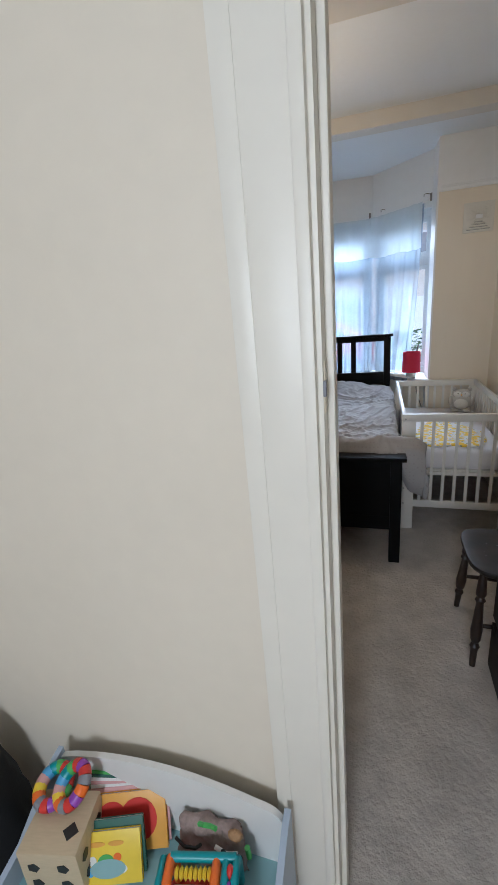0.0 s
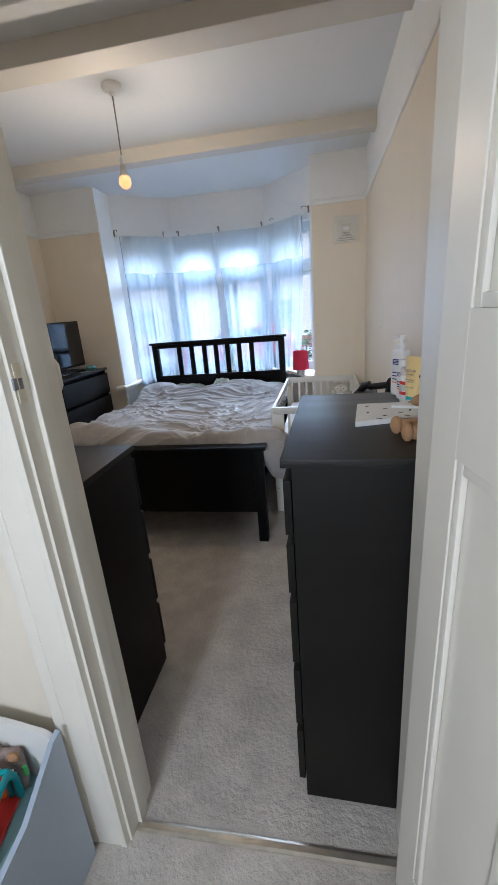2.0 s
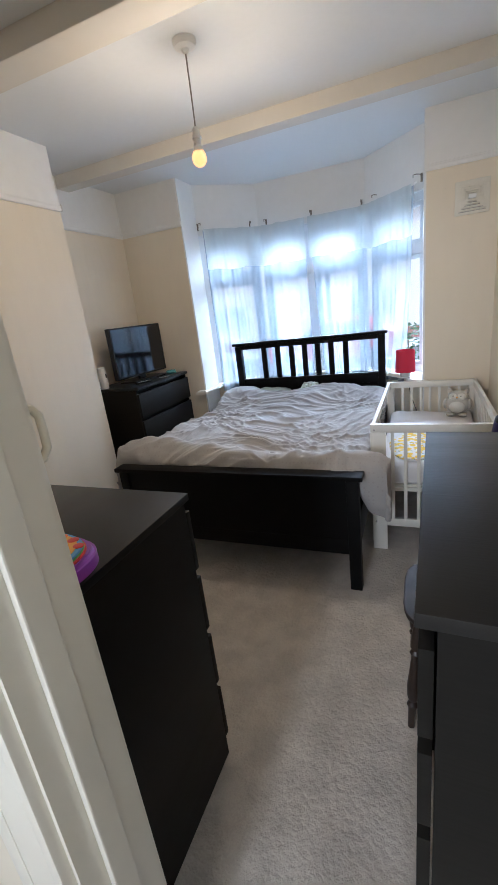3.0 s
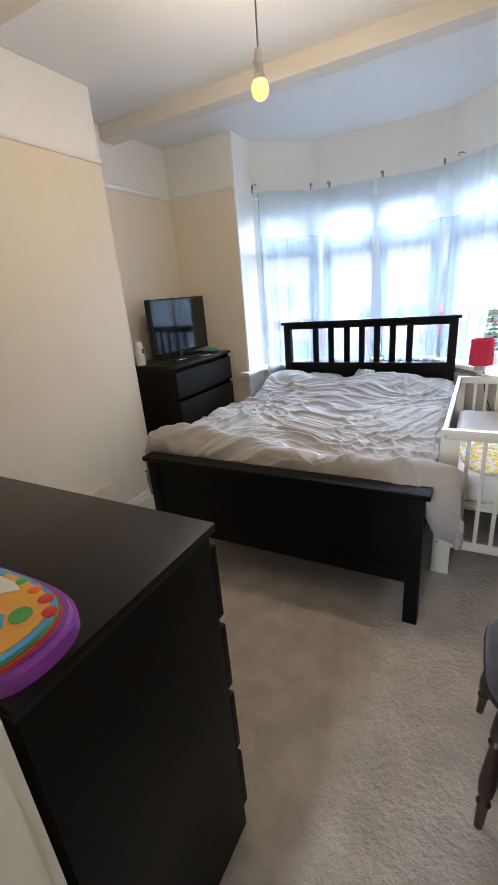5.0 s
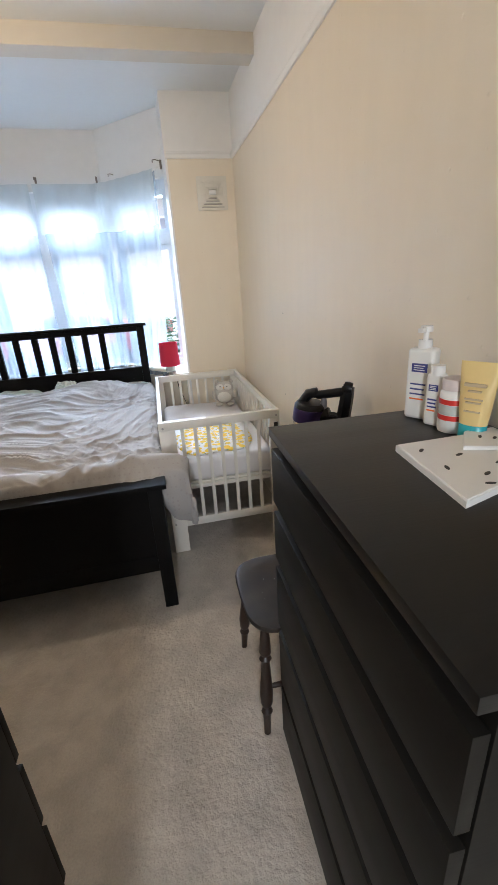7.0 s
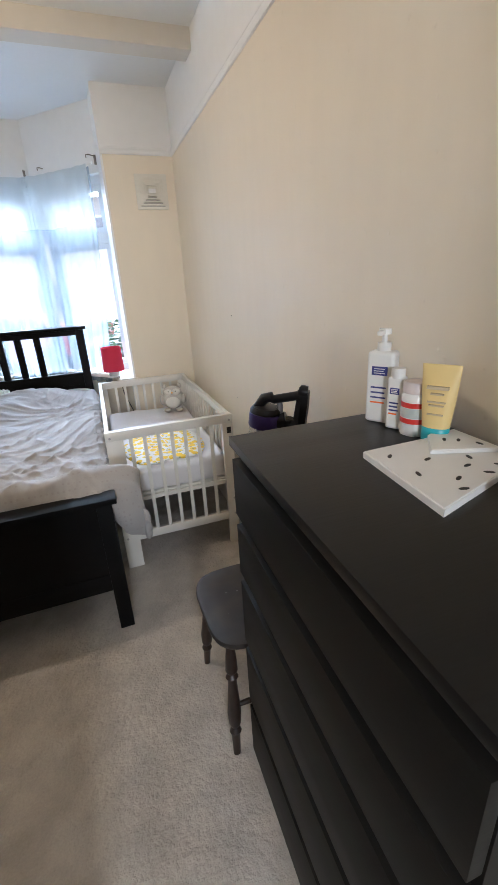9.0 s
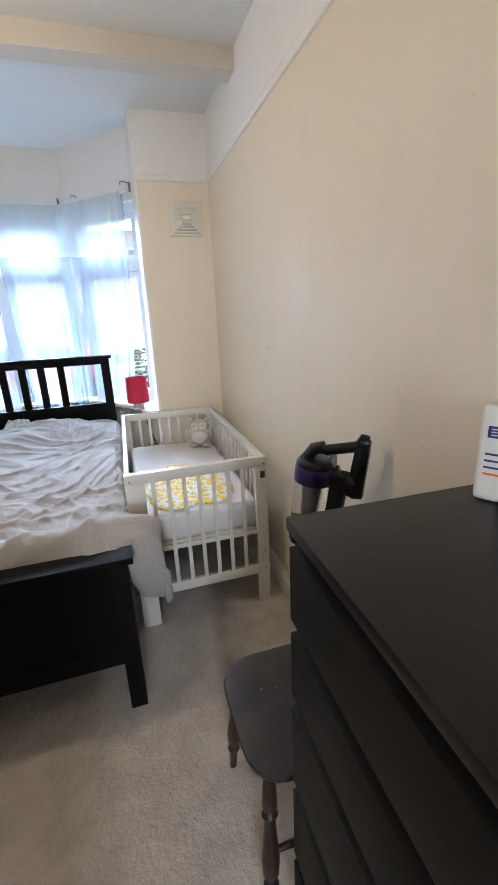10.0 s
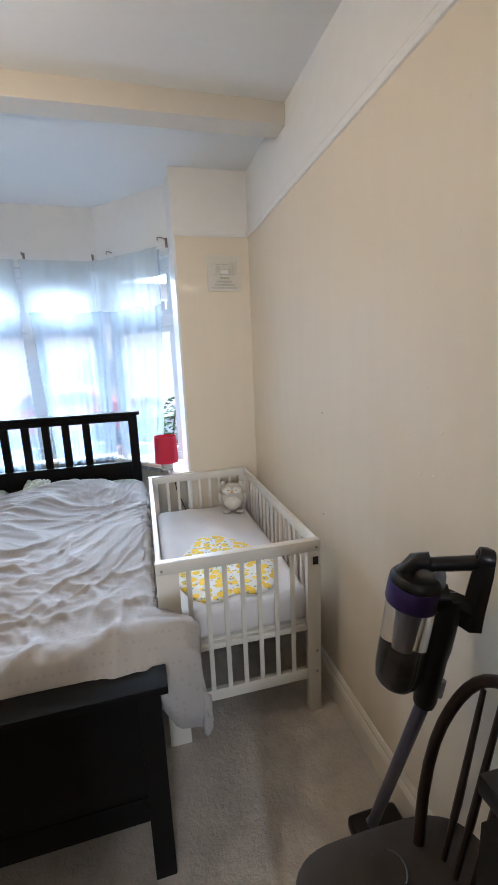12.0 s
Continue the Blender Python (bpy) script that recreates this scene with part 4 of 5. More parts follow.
# ---- chests of drawers ----
def chest(name, x, y, turn, w, d, h, gaps, label, steps=None):
    """Origin: the floor under the left end of the front, x along the front, y into the depth. gaps: heights of the shadow gaps."""
    c = thing(name, x, y, 0, turn, label, "chest of drawers", "chests of drawers")
    f = 0.022
    part("top", box(-0.002, -0.004, h - 0.022, w + 0.002, d, h, 0.0015), BLACKTOP, c)
    part("side_panel", box(0, f, 0, 0.02, d - 0.004, h - 0.022, 0.001), BLACKWOOD, c)
    part("side_panel", box(w - 0.02, f, 0, w, d - 0.004, h - 0.022, 0.001), BLACKWOOD, c)
    part("back_panel", box(0.02, d - 0.012, 0.02, w - 0.02, d - 0.005, h - 0.022), BLACKWOOD, c)
    part("plinth", box(0.02, f + 0.012, 0.0, w - 0.02, f + 0.030, gaps[-1] - 0.004), BLACKWOOD, c)
    part("carcass", box(0.02, f + 0.05, gaps[-1], w - 0.02, d - 0.014, h - 0.024), BLACKWOOD, c)
    for z1, z0 in zip(gaps, gaps[1:]):
        bm = box(0.001, 0.0, z0 + 0.002, w - 0.001, f - 0.003, z1 - 0.028, 0.0015)
        part("drawer_front", bm, BLACKWOOD, c)
    return c


# beside the door, its front to the aisle
chest("chest_of_drawers", 0.520, 0.861, -91.5, 0.716, 0.464, 1.139, [1.112, 0.935, 0.762, 0.530, 0.300, 0.070], "tall black-brown five-drawer chest crowded with bottles on top")
# behind the door casing, its front to the bed
chest("chest_of_drawers", -0.129, 0.651, 180, 0.80, 0.48, 1.018, [0.992, 0.765, 0.540, 0.315, 0.075], "black-brown four-drawer chest near the door with a learning toy on top")
# in the alcove
chest("chest_of_drawers", -1.599, 3.221 - 0.798, 90, 0.798, 0.48, 1.022, [0.996, 0.770, 0.545, 0.318, 0.075], "black-brown four-drawer chest in the alcove under the television")

# ---- television ----
tv = thing("television", -1.845, 2.87, 1.022, 90 - 5.5, "small flat black television on its stand on the chest", "television")
part("casing", box(-0.325, -0.012, 0.045, 0.325, 0.035, 0.475, 0.006), BLACKPLASTIC, tv)
part("screen", box(-0.312, -0.0145, 0.062, 0.312, -0.012, 0.463), SCREEN, tv, smooth=False)
part("neck", box(-0.04, 0.004, 0.012, 0.04, 0.03, 0.05, 0.004), BLACKPLASTIC, tv)
part("foot", box(-0.20, -0.09, 0, 0.20, 0.10, 0.012, 0.005), BLACKPLASTIC, tv)
bottle = thing("white_bottle", -1.965, 2.475, 1.022, 0, "white plastic bottle with a dark leaf mark beside the television", "bottle")
part("body", turned([(0.034, 0), (0.036, 0.01), (0.036, 0.12), (0.030, 0.14)]), WHITEPLASTIC, bottle)
part("lid", turned([(0.032, 0.14), (0.033, 0.172), (0.028, 0.178)]), WHITEPLASTIC, bottle)
part("mark", box(0.036, -0.008, 0.09, 0.0372, 0.008, 0.125), BLACKINK, bottle, smooth=False)
cloth = thing("teal_cloth", -1.71, 3.12, 1.022, 20, "crumpled pale teal cloth on the chest", "cloth")
part("cloth", blob(0, 0, 0.017, 0.045, 0.028, 0.018, rough=0.6), shade("teal_cloth_cotton", (0.15, 0.42, 0.42), 0.9, grain=90, bump=0.4), cloth, smooth="all")
remote = thing("remote_control", -1.70, 2.66, 1.022, 70, "slim remote control with pale buttons on the chest", "remote control")
part("body", box(-0.075, -0.019, 0, 0.075, 0.019, 0.014, 0.004), BLACKPLASTIC, remote)
part("keypad", box(-0.05, -0.012, 0.014, 0.03, 0.012, 0.0155), WHITEPLASTIC, remote)
pap = thing("paper_slip", -1.665, 2.93, 1.022, 60, "curled white slip of paper on the chest", "paper")
part("sheet", box(-0.05, -0.015, 0, 0.05, 0.015, 0.004, 0.001), WHITEPLASTIC, pap)


# ---- things on the tall chest ----
TZ = 1.139


def words(parent, text, size, m, material, name="lettering", deep=0.0003):
    cu = bpy.data.curves.new(name, "FONT")
    cu.body, cu.size, cu.extrude, cu.align_x, cu.align_y = text, size, deep, "CENTER", "CENTER"
    ob = new(name, cu)
    ob.parent, ob.matrix_parent_inverse = parent, Matrix()
    ob.matrix_basis = m
    cu.materials.append(material)
    return ob


def flask(x, y, turn, w, d, h, name, label, body, pump):
    b = thing(name, x, y, TZ, turn, label, "bottle", "bottles on the chest")
    part("body", box(-w, -d, 0, w, d, h, min(w, d) * 0.55, steps=4), body, b)
    part("neck", turned([(0.015, h - 0.004), (0.015, h + 0.018)]), WHITEPLASTIC, b)
    if pump:
        part("pump", turned([(0.006, h + 0.012), (0.006, h + 0.034), (0.014, h + 0.036), (0.013, h + 0.048)]), WHITEPLASTIC, b)
        part("spout", box(-0.006, -0.034, h + 0.036, 0.006, 0.0, h + 0.046, 0.003), WHITEPLASTIC, b)
    part("label_badge", box(-w * 0.58, -d - 0.0008, h * 0.68, w * 0.58, -d + 0.001, h * 0.80, 0.0004), NAVYINK, b)
    for k in range(3):
        part("badge_line", box(-w * 0.42, -d - 0.0014, h * (0.705 + 0.030 * k), w * (0.40 - 0.1 * (k % 2)), -d - 0.0006, h * (0.705 + 0.030 * k) + 0.0016), WHITEPLASTIC, b, smooth=False)
    for i in range(4):
        part("label_line", box(-w * 0.6, -d - 0.0006, h * (0.50 - 0.07 * i), w * (0.55 - 0.1 * (i % 2)), -d, h * (0.50 - 0.07 * i) + 0.0035), NAVYINK if i < 3 else ORANGE, b, smooth=False)
    return b


flask(0.874, 0.792, -58, 0.031, 0.020, 0.166, "lotion_bottle", "white pump lotion bottle with blue badge label on the chest", WHITEPLASTIC, True)
flask(0.872, 0.736, -62, 0.018, 0.014, 0.118, "small_lotion_bottle", "small white bottle with a blue badge label on the chest", WHITEPLASTIC, False)
jar = thing("supplement_tub", 0.885, 0.690, TZ, 0, "white and red tub with a screw lid among the bottles", "tub", "bottles on the chest")
part("body", turned([(0.028, 0), (0.030, 0.004), (0.030, 0.085), (0.026, 0.092)]), WHITEPLASTIC, jar)
for z in (0.028, 0.062):
    part("red_band", turned([(0.0304, z), (0.0304, z + 0.011)], caps=False), REDPLASTIC, jar)
part("label_band", turned([(0.0302, 0.040), (0.0302, 0.061)], caps=False), shade("grey_green_label", (0.50, 0.54, 0.50), 0.5), jar)
part("lid", turned([(0.0285, 0.092), (0.0285, 0.112), (0.026, 0.115)]), shade("frosted_lid", (0.62, 0.55, 0.54), 0.4), jar)
tubet = thing("sun_cream_tube", 0.888, 0.632, TZ, -58, "butter-yellow sun cream tube standing on its aqua cap", "tube", "bottles on the chest")
part("cap", turned([(0.026, 0), (0.027, 0.005), (0.027, 0.03), (0.025, 0.032)], m=Matrix.Diagonal((1, 0.72, 1, 1))), AQUACAP, tubet)
bm = bmesh.new()
rings = []
for z, w, d in ((0.032, 0.027, 0.019), (0.07, 0.031, 0.018), (0.11, 0.034, 0.012), (0.145, 0.036, 0.005), (0.158, 0.0365, 0.0015)):
    rings.append([bm.verts.new((w * math.cos(a), d * math.sin(a), z)) for a in [2 * math.pi * k / 24 for k in range(24)]])
for lo, hi in zip(rings, rings[1:]):
    for k in range(24):
        bm.faces.new((lo[k], lo[(k + 1) % 24], hi[(k + 1) % 24], hi[k]))
bm.faces.new(rings[-1])
part("body", bm, SUNTUBE, tubet)
for i, (w, z) in enumerate(((0.020, 0.112), (0.012, 0.101), (0.017, 0.085), (0.014, 0.078), (0.015, 0.060))):
    part("label_line", box(-w, -0.0205, z, w, -0.0125 if z > 0.1 else -0.0165, z + (0.006 if i == 0 else 0.003)), BIRCH, tubet, smooth=False)


def marked_board():
    t = thing("shallow_white_box", 0.818, 0.512, TZ, 0, "flat white cardboard box printed with small black leaf marks", "box")
    part("base", prism([(-0.130, -0.114), (0.12, -0.040), (0.108, 0.115), (-0.107, 0.113)], 0, 0.014, bevel=0.002), WHITEPLASTIC, t)
    part("flap", prism([(-0.010, 0.045), (0.110, -0.005), (0.112, 0.112), (0.045, 0.113)], 0.0145, 0.022, bevel=0.002), WHITEPLASTIC, t)
    rng = random.Random(4)
    for u, v in ((-0.08, 0.07), (-0.03, 0.03), (-0.085, -0.01), (-0.04, -0.05), (0.01, -0.02), (0.04, 0.005), (-0.06, -0.08), (0.02, -0.055), (0.06, -0.04)):
        a = rng.uniform(0, 180)
        part("leaf_mark", turned([(0.009, 0), (0.009, 0.0006)], m=pose(u, v, 0.0141, 0, 0, a) @ Matrix.Diagonal((1, 0.42, 1, 1)), seg=10), BLACKINK, t, smooth=False)
    for u, v in ((0.07, 0.06), (0.09, 0.03), (0.05, 0.075)):
        part("leaf_mark", turned([(0.008, 0), (0.008, 0.0006)], m=pose(u, v, 0.0221, 0, 0, rng.uniform(0, 180)) @ Matrix.Diagonal((1, 0.42, 1, 1)), seg=10), BLACKINK, t, smooth=False)


marked_board()
bm = blob(0, 0, 0.088, 0.052, 0.050, 0.080, rough=0.05)
blob(-0.002, 0, 0.198, 0.042, 0.041, 0.042, bm, rough=0.05)
blob(-0.040, 0, 0.186, 0.021, 0.020, 0.018, bm)
for s in (-1, 1):
    blob(0.008, s * 0.036, 0.234, 0.008, 0.015, 0.015, bm)
    blob(-0.070, s * 0.036, 0.026, 0.052, 0.023, 0.025, bm, turn=s * -10)
    blob(-0.114, s * 0.042, 0.030, 0.018, 0.023, 0.030, bm)
    blob(-0.030, s * 0.050, 0.105, 0.040, 0.017, 0.020, bm, turn=s * 18)
    blob(-0.038, s * 0.016, 0.210, 0.004, 0.004, 0.004, bm, 1, seg=8)
blob(-0.060, 0, 0.192, 0.005, 0.006, 0.005, bm, 1, seg=8)
bear = finish("teddy_bear", bm, [BEARFUR, BLACKINK], smooth="all")
bear.matrix_world = pose(0.885, 0.322, TZ - 0.002, 0, 0, 14) @ Matrix.Scale(0.80, 4)
tagged(bear, "tan plush teddy bear sitting on the black chest against the wall", "soft toy")

# ---- learning toy on the low chest ----
ltoy = thing("learning_book_toy", -0.288, 0.240, 1.018, 0, "purple plastic learning book toy with bright printed pages on the chest", "toy")
OUT = [(-0.16, -0.09), (0.10, -0.09), (0.145, -0.06), (0.155, 0.0), (0.145, 0.055), (0.115, 0.092), (0.06, 0.108), (-0.02, 0.112), (-0.16, 0.105)]


for _ in range(3):
    OUT = [OUT[0]] + [(a[0] * (1 - t) + b[0] * t, a[1] * (1 - t) + b[1] * t) for a, b in zip(OUT, OUT[1:]) for t in (0.25, 0.75)] + [OUT[-1]]


def inset(k, dx=0.0, dy=0.0):
    return [(x * k + dx, y * k + dy) for x, y in OUT]


part("shell", prism(OUT, 0, 0.035, bevel=0.01), PURPLE, ltoy)
part("page_edge", prism(inset(0.95, -0.005, -0.012), 0.033, 0.040, bevel=0.001), REDPLASTIC, ltoy)
part("page", prism(inset(0.93, -0.006, -0.012), 0.040, 0.0435, bevel=0.001), GREEN, ltoy)
part("page", prism(inset(0.92, -0.007, -0.012), 0.0435, 0.047, bevel=0.001), SKYBLUE, ltoy)
part("picture", prism(inset(0.85, -0.009, -0.012), 0.047, 0.0485), AMBER, ltoy)
part("picture_sky", prism([(-0.13, 0.0), (-0.03, 0.015), (0.02, 0.06), (-0.01, 0.07), (-0.13, 0.068)], 0.0487, 0.0495), WHITEPLASTIC, ltoy)
part("picture_hill", prism([(-0.13, -0.075), (-0.02, -0.075), (0.01, -0.03), (-0.05, 0.005), (-0.13, -0.01)], 0.0489, 0.0497), GREEN, ltoy)
part("picture_patch", prism([(-0.06, 0.0), (-0.01, -0.02), (0.02, 0.02), (-0.02, 0.045), (-0.06, 0.03)], 0.0491, 0.0499), PURPLE, ltoy)
part("picture_patch", prism([(0.02, -0.04), (0.06, -0.04), (0.075, -0.01), (0.05, 0.01), (0.02, 0.0)], 0.0491, 0.0499), SKYBLUE, ltoy)
part("picture_patch", turned([(0.018, 0.0489), (0.018, 0.0498)], m=pose(0.075, 0.02, 0), seg=16), GREEN, ltoy)
for x, y, r, m in ((-0.06, 0.094, 0.015, SKYBLUE), (0.0, 0.094, 0.014, GREEN), (0.045, 0.088, 0.015, ORANGE), (0.085, 0.080, 0.017, REDPLASTIC), (0.118, 0.062, 0.016, REDPLASTIC)):
    part("button", turned([(r * 0.75, 0.046), (r * 0.75, 0.0485), (r * 0.5, 0.0495)], m=pose(x * 0.93, y - 0.017, 0), seg=18), m, ltoy)


ltoy.scale = (1.0, 0.93, 1.0)

# ---- windsor chair ----
def windsor():
    ch = thing("windsor_chair", 0.673, 1.101, 0, 0, "dark worn wooden hoop-back chair with turned legs beside a chest", "chair")
    n, pts = 44, []
    for k in range(n):
        a = 2 * math.pi * k / n
        c, s = math.cos(a), math.sin(a)
        pts.append((0.225 * math.copysign(abs(c) ** 0.5, c), (0.208 - 0.015 * c) * math.copysign(abs(s) ** 0.5, s)))
    bm = bmesh.new()
    rings = [[bm.verts.new((x * k, y * k, z)) for x, y in pts] for k, z in ((0.93, 0.418), (0.99, 0.430), (1.0, 0.440), (0.985, 0.448), (0.93, 0.451), (0.7, 0.444), (0.4, 0.441), (0.1, 0.441))]
    for lo, hi in zip(rings, rings[1:]):
        for i in range(n):
            bm.faces.new((lo[i], lo[(i + 1) % n], hi[(i + 1) % n], hi[i]))
    bm.faces.new(rings[-1])
    bm.faces.new(rings[0][::-1])
    part("seat", bm, shade("worn_seat_paint", (0.042, 0.032, 0.024), 0.48, spec=0.35, vary=0.5, grain=11, bump=0.3, second=(0.008, 0.008, 0.009)), ch, "dark saddle seat with scuffs and paint flecks")
    for sx, sy in ((-1, -1), (-1, 1), (1, -1), (1, 1)):
        top, foot = Vector((sx * 0.175, sy * 0.160, 0.425)), Vector((sx * 0.195, sy * 0.212, 0.0))
        prof = [(0.0, 0.012), (0.10, 0.017), (0.22, 0.020), (0.25, 0.014), (0.28, 0.021), (0.31, 0.014), (0.45, 0.018), (0.60, 0.023), (0.70, 0.020), (0.74, 0.013), (0.78, 0.020), (0.82, 0.014), (1.0, 0.012)]
        part("leg", tube([top.lerp(foot, t) for t, r in prof], [r for t, r in prof], seg=14), OLDWOOD, ch)
    def legpt(sx, sy, z):
        t = (0.425 - z) / 0.425
        return (sx * (0.175 + 0.02 * t), sy * (0.16 + 0.052 * t), z)
    for sy in (-1, 1):
        a, b = legpt(-1, sy, 0.19), legpt(1, sy, 0.19)
        part("stretcher", tube([a, (0, a[1], 0.19), b], [0.008, 0.014, 0.008]), OLDWOOD, ch)
    part("stretcher", tube([(0, legpt(1, -1, 0.19)[1], 0.19), (0, 0, 0.19), (0, legpt(1, 1, 0.19)[1], 0.19)], [0.008, 0.014, 0.008]), OLDWOOD, ch)
    hoop = []
    for k in range(25):
        a = math.pi * k / 24
        h = math.sin(a) ** 0.75
        hoop.append((0.084 + 0.131 * h, (0.148 + 0.055 * math.sin(min(1.0, h * 1.6) * math.pi / 2)) * math.copysign(abs(math.cos(a)) ** 0.6, math.cos(a)), 0.44 + 0.445 * h))
    part("hoop", tube(hoop, 0.0135), OLDWOOD, ch)
    for i in range(6):
        y = -0.115 + i * 0.046
        hh = math.sin(math.acos(min(1, (abs(y) / 0.170) ** (1 / 0.55)))) ** 0.75
        z = 0.44 + 0.445 * hh - 0.004
        part("spindle", tube([(0.115, y * 0.85, 0.445), (0.150, y * 0.92, 0.58), (0.084 + 0.131 * hh, y, z)], [0.006, 0.009, 0.006], seg=8), OLDWOOD, ch)
    bm = bmesh.new()
    for x, z0, z1, w0, w1 in ((0.152, 0.45, 0.66, 0.030, 0.014), (0.165, 0.66, 0.885, 0.014, 0.034)):
        q = [bm.verts.new((x + dx + (0.028 * k), s * (w1 if k else w0), z1 if k else z0)) for k, s in ((0, -1), (0, 1), (1, 1), (1, -1)) for dx in (0, 0.010)]
        bmesh.ops.convex_hull(bm, input=q)
    part("splat", bm, OLDWOOD, ch, smooth=False)
    arc = [(-0.010 + 0.040 * math.cos(a), 0.118 + 0.042 * math.sin(a), 0.4435) for a in [math.radians(d) for d in range(-60, 131, 15)]]
    part("ring_mark", tube(arc, 0.0022, seg=6), shade("ring_stain", (0.07, 0.07, 0.075), 0.6), ch, "pale curved ring mark on the seat")
    rng = random.Random(2)
    for i in range(12):
        part("paint_fleck", turned([(rng.uniform(0.0012, 0.003), 0), (0.001, 0.0012)], m=pose(rng.uniform(-0.15, 0.02), rng.uniform(-0.13, 0.13), 0.4425, 0, 0, rng.uniform(0, 180)) @ Matrix.Diagonal((1, 0.5, 1, 1)), seg=7), WHITEPLASTIC, ch, smooth=False)

    ch.scale = (1.0, 0.90, 1.0)

windsor()


# ---- stick vacuum cleaner ----
def vacuum():
    v = thing("stick_vacuum", 0, 0, 0, 0, "black and purple cordless stick vacuum cleaner leaning on the wall", "vacuum cleaner")
    foot, neck, head = Vector((0.835, 1.545, 0.05)), Vector((0.828, 1.324, 0.717)), Vector((0.863, 1.301, 1.000))
    part("tube", tube([foot, foot.lerp(neck, 0.5), neck], 0.0165), TUBEMETAL, v)
    part("floor_head", box(0.770, 1.515, 0.004, 0.945, 1.595, 0.055, 0.02, steps=3), BLACKPLASTIC, v)
    part("joint", tube([(0.84, 1.56, 0.035), foot], [0.022, 0.02]), GREYPLASTIC, v)
    part("clutch", tube([neck.lerp(head, -0.02), neck.lerp(head, 0.05), neck.lerp(head, 0.45), neck.lerp(head, 0.55), head], [0.024, 0.027, 0.027, 0.030, 0.030], seg=14), BLACKPLASTIC, v)
    part("release_button", tube([(0.854, 1.307, 0.738), (0.860, 1.303, 0.782)], 0.008), GREYPLASTIC, v)
    cup, crown = Vector((0.773, 1.360, 0.758)), Vector((0.797, 1.344, 0.978))
    up = (crown - cup).normalized()
    part("dust_cup", tube([cup, cup + up * 0.012, cup + up * 0.04, crown], [0.042, 0.050, 0.053, 0.055], seg=28), CLEAR, v, "smoked clear dust cup")
    part("cup_dirt", tube([cup + up * 0.006, cup + up * 0.03, cup + up * 0.085, cup + up * 0.10], [0.040, 0.047, 0.045, 0.024], seg=18), DUST, v, "dark grey dust in the cup")
    part("cone", tube([cup + up * 0.04, cup + up * 0.10, crown], [0.012, 0.014, 0.020], seg=20), GREYPLASTIC, v)
    part("cyclone_band", tube([crown - up * 0.006, crown, crown + up * 0.040, crown + up * 0.044], [0.057, 0.059, 0.058, 0.056], seg=28), PURPLEMETAL, v, "dark purple metal band")
    part("motor", tube([crown + up * 0.046, crown + up * 0.056, crown + up * 0.066, crown + up * 0.068], [0.057, 0.056, 0.048, 0.030], seg=28), BLACKPLASTIC, v)
    part("bridge", tube([crown + up * 0.02 + Vector((0.03, 0, 0)), Vector((0.842, 1.315, 0.988)), Vector((0.866, 1.300, 0.996))], [0.039, 0.035, 0.030]), BLACKPLASTIC, v)
    part("battery_mount", tube([(0.847, 1.312, 0.979), (0.874, 1.294, 0.985), (0.902, 1.276, 0.970)], [0.026, 0.024, 0.026], seg=8), BLACKPLASTIC, v)
    part("battery", tube([(0.899, 1.278, 0.933), (0.903, 1.275, 0.972), (0.914, 1.268, 1.061), (0.918, 1.266, 1.104)], [0.028, 0.026, 0.024, 0.022], seg=6), BLACKPLASTIC, v)
    part("handle", tube([(0.774, 1.359, 1.036), (0.801, 1.342, 1.074), (0.822, 1.328, 1.079), (0.829, 1.324, 1.070), (0.907, 1.273, 1.086), (0.917, 1.266, 1.099)], [0.016, 0.020, 0.020, 0.0165, 0.0165, 0.022]), BLACKPLASTIC, v)
    part("grip_end", tube([(0.904, 1.275, 1.103), (0.915, 1.267, 1.098), (0.929, 1.258, 1.096)], [0.020, 0.024, 0.021]), BLACKPLASTIC, v)
    part("trigger", tube([(0.844, 1.314, 1.062), (0.847, 1.312, 1.047), (0.842, 1.315, 1.017)], [0.010, 0.011, 0.016]), GREYPLASTIC, v)


vacuum()

# ---- toy bench in the hall ----
tb = thing("toy_bench", 0, 0, 0, 0, "white and blue-grey toy bench with curved back against hall wall", "toy bench")
X0, X1, YB = -0.665, -0.098, -0.082
arc = [(X0, 0.10), (X0, 0.47)]
for k in range(15):
    t = k / 14 * 0.90
    arc.append((X0 + (X1 - X0) * t, 0.474 + 0.052 * math.sin(math.pi * t) ** 0.8))
for k in range(1, 7):
    q = k / 6 * math.pi / 2
    arc.append((X0 + (X1 - X0) * (0.90 + 0.10 * math.sin(q)), 0.4935 - 0.045 * (1 - math.cos(q))))
arc += [(X1, 0.10)]
bm = bmesh.new()
f = [bm.verts.new((x, YB - 0.014, z)) for x, z in arc]
g = [bm.verts.new((x, YB, z)) for x, z in arc]
fs = [bm.faces.new(f), bm.faces.new(g[::-1])] + [bm.faces.new((f[i], f[(i + 1) % len(f)], g[(i + 1) % len(f)], g[i])) for i in range(len(f))]
bmesh.ops.recalc_face_normals(bm, faces=fs)
part("back_panel", bm, WHITEPLASTIC, tb, "white curved back panel with a grey tie mark")
part("logo_mark", prism([(-0.565, -0.0865), (-0.545, -0.0865), (-0.545, -0.0875), (-0.565, -0.0875)], 0.455, 0.505), GREYPLASTIC, tb, smooth=False)
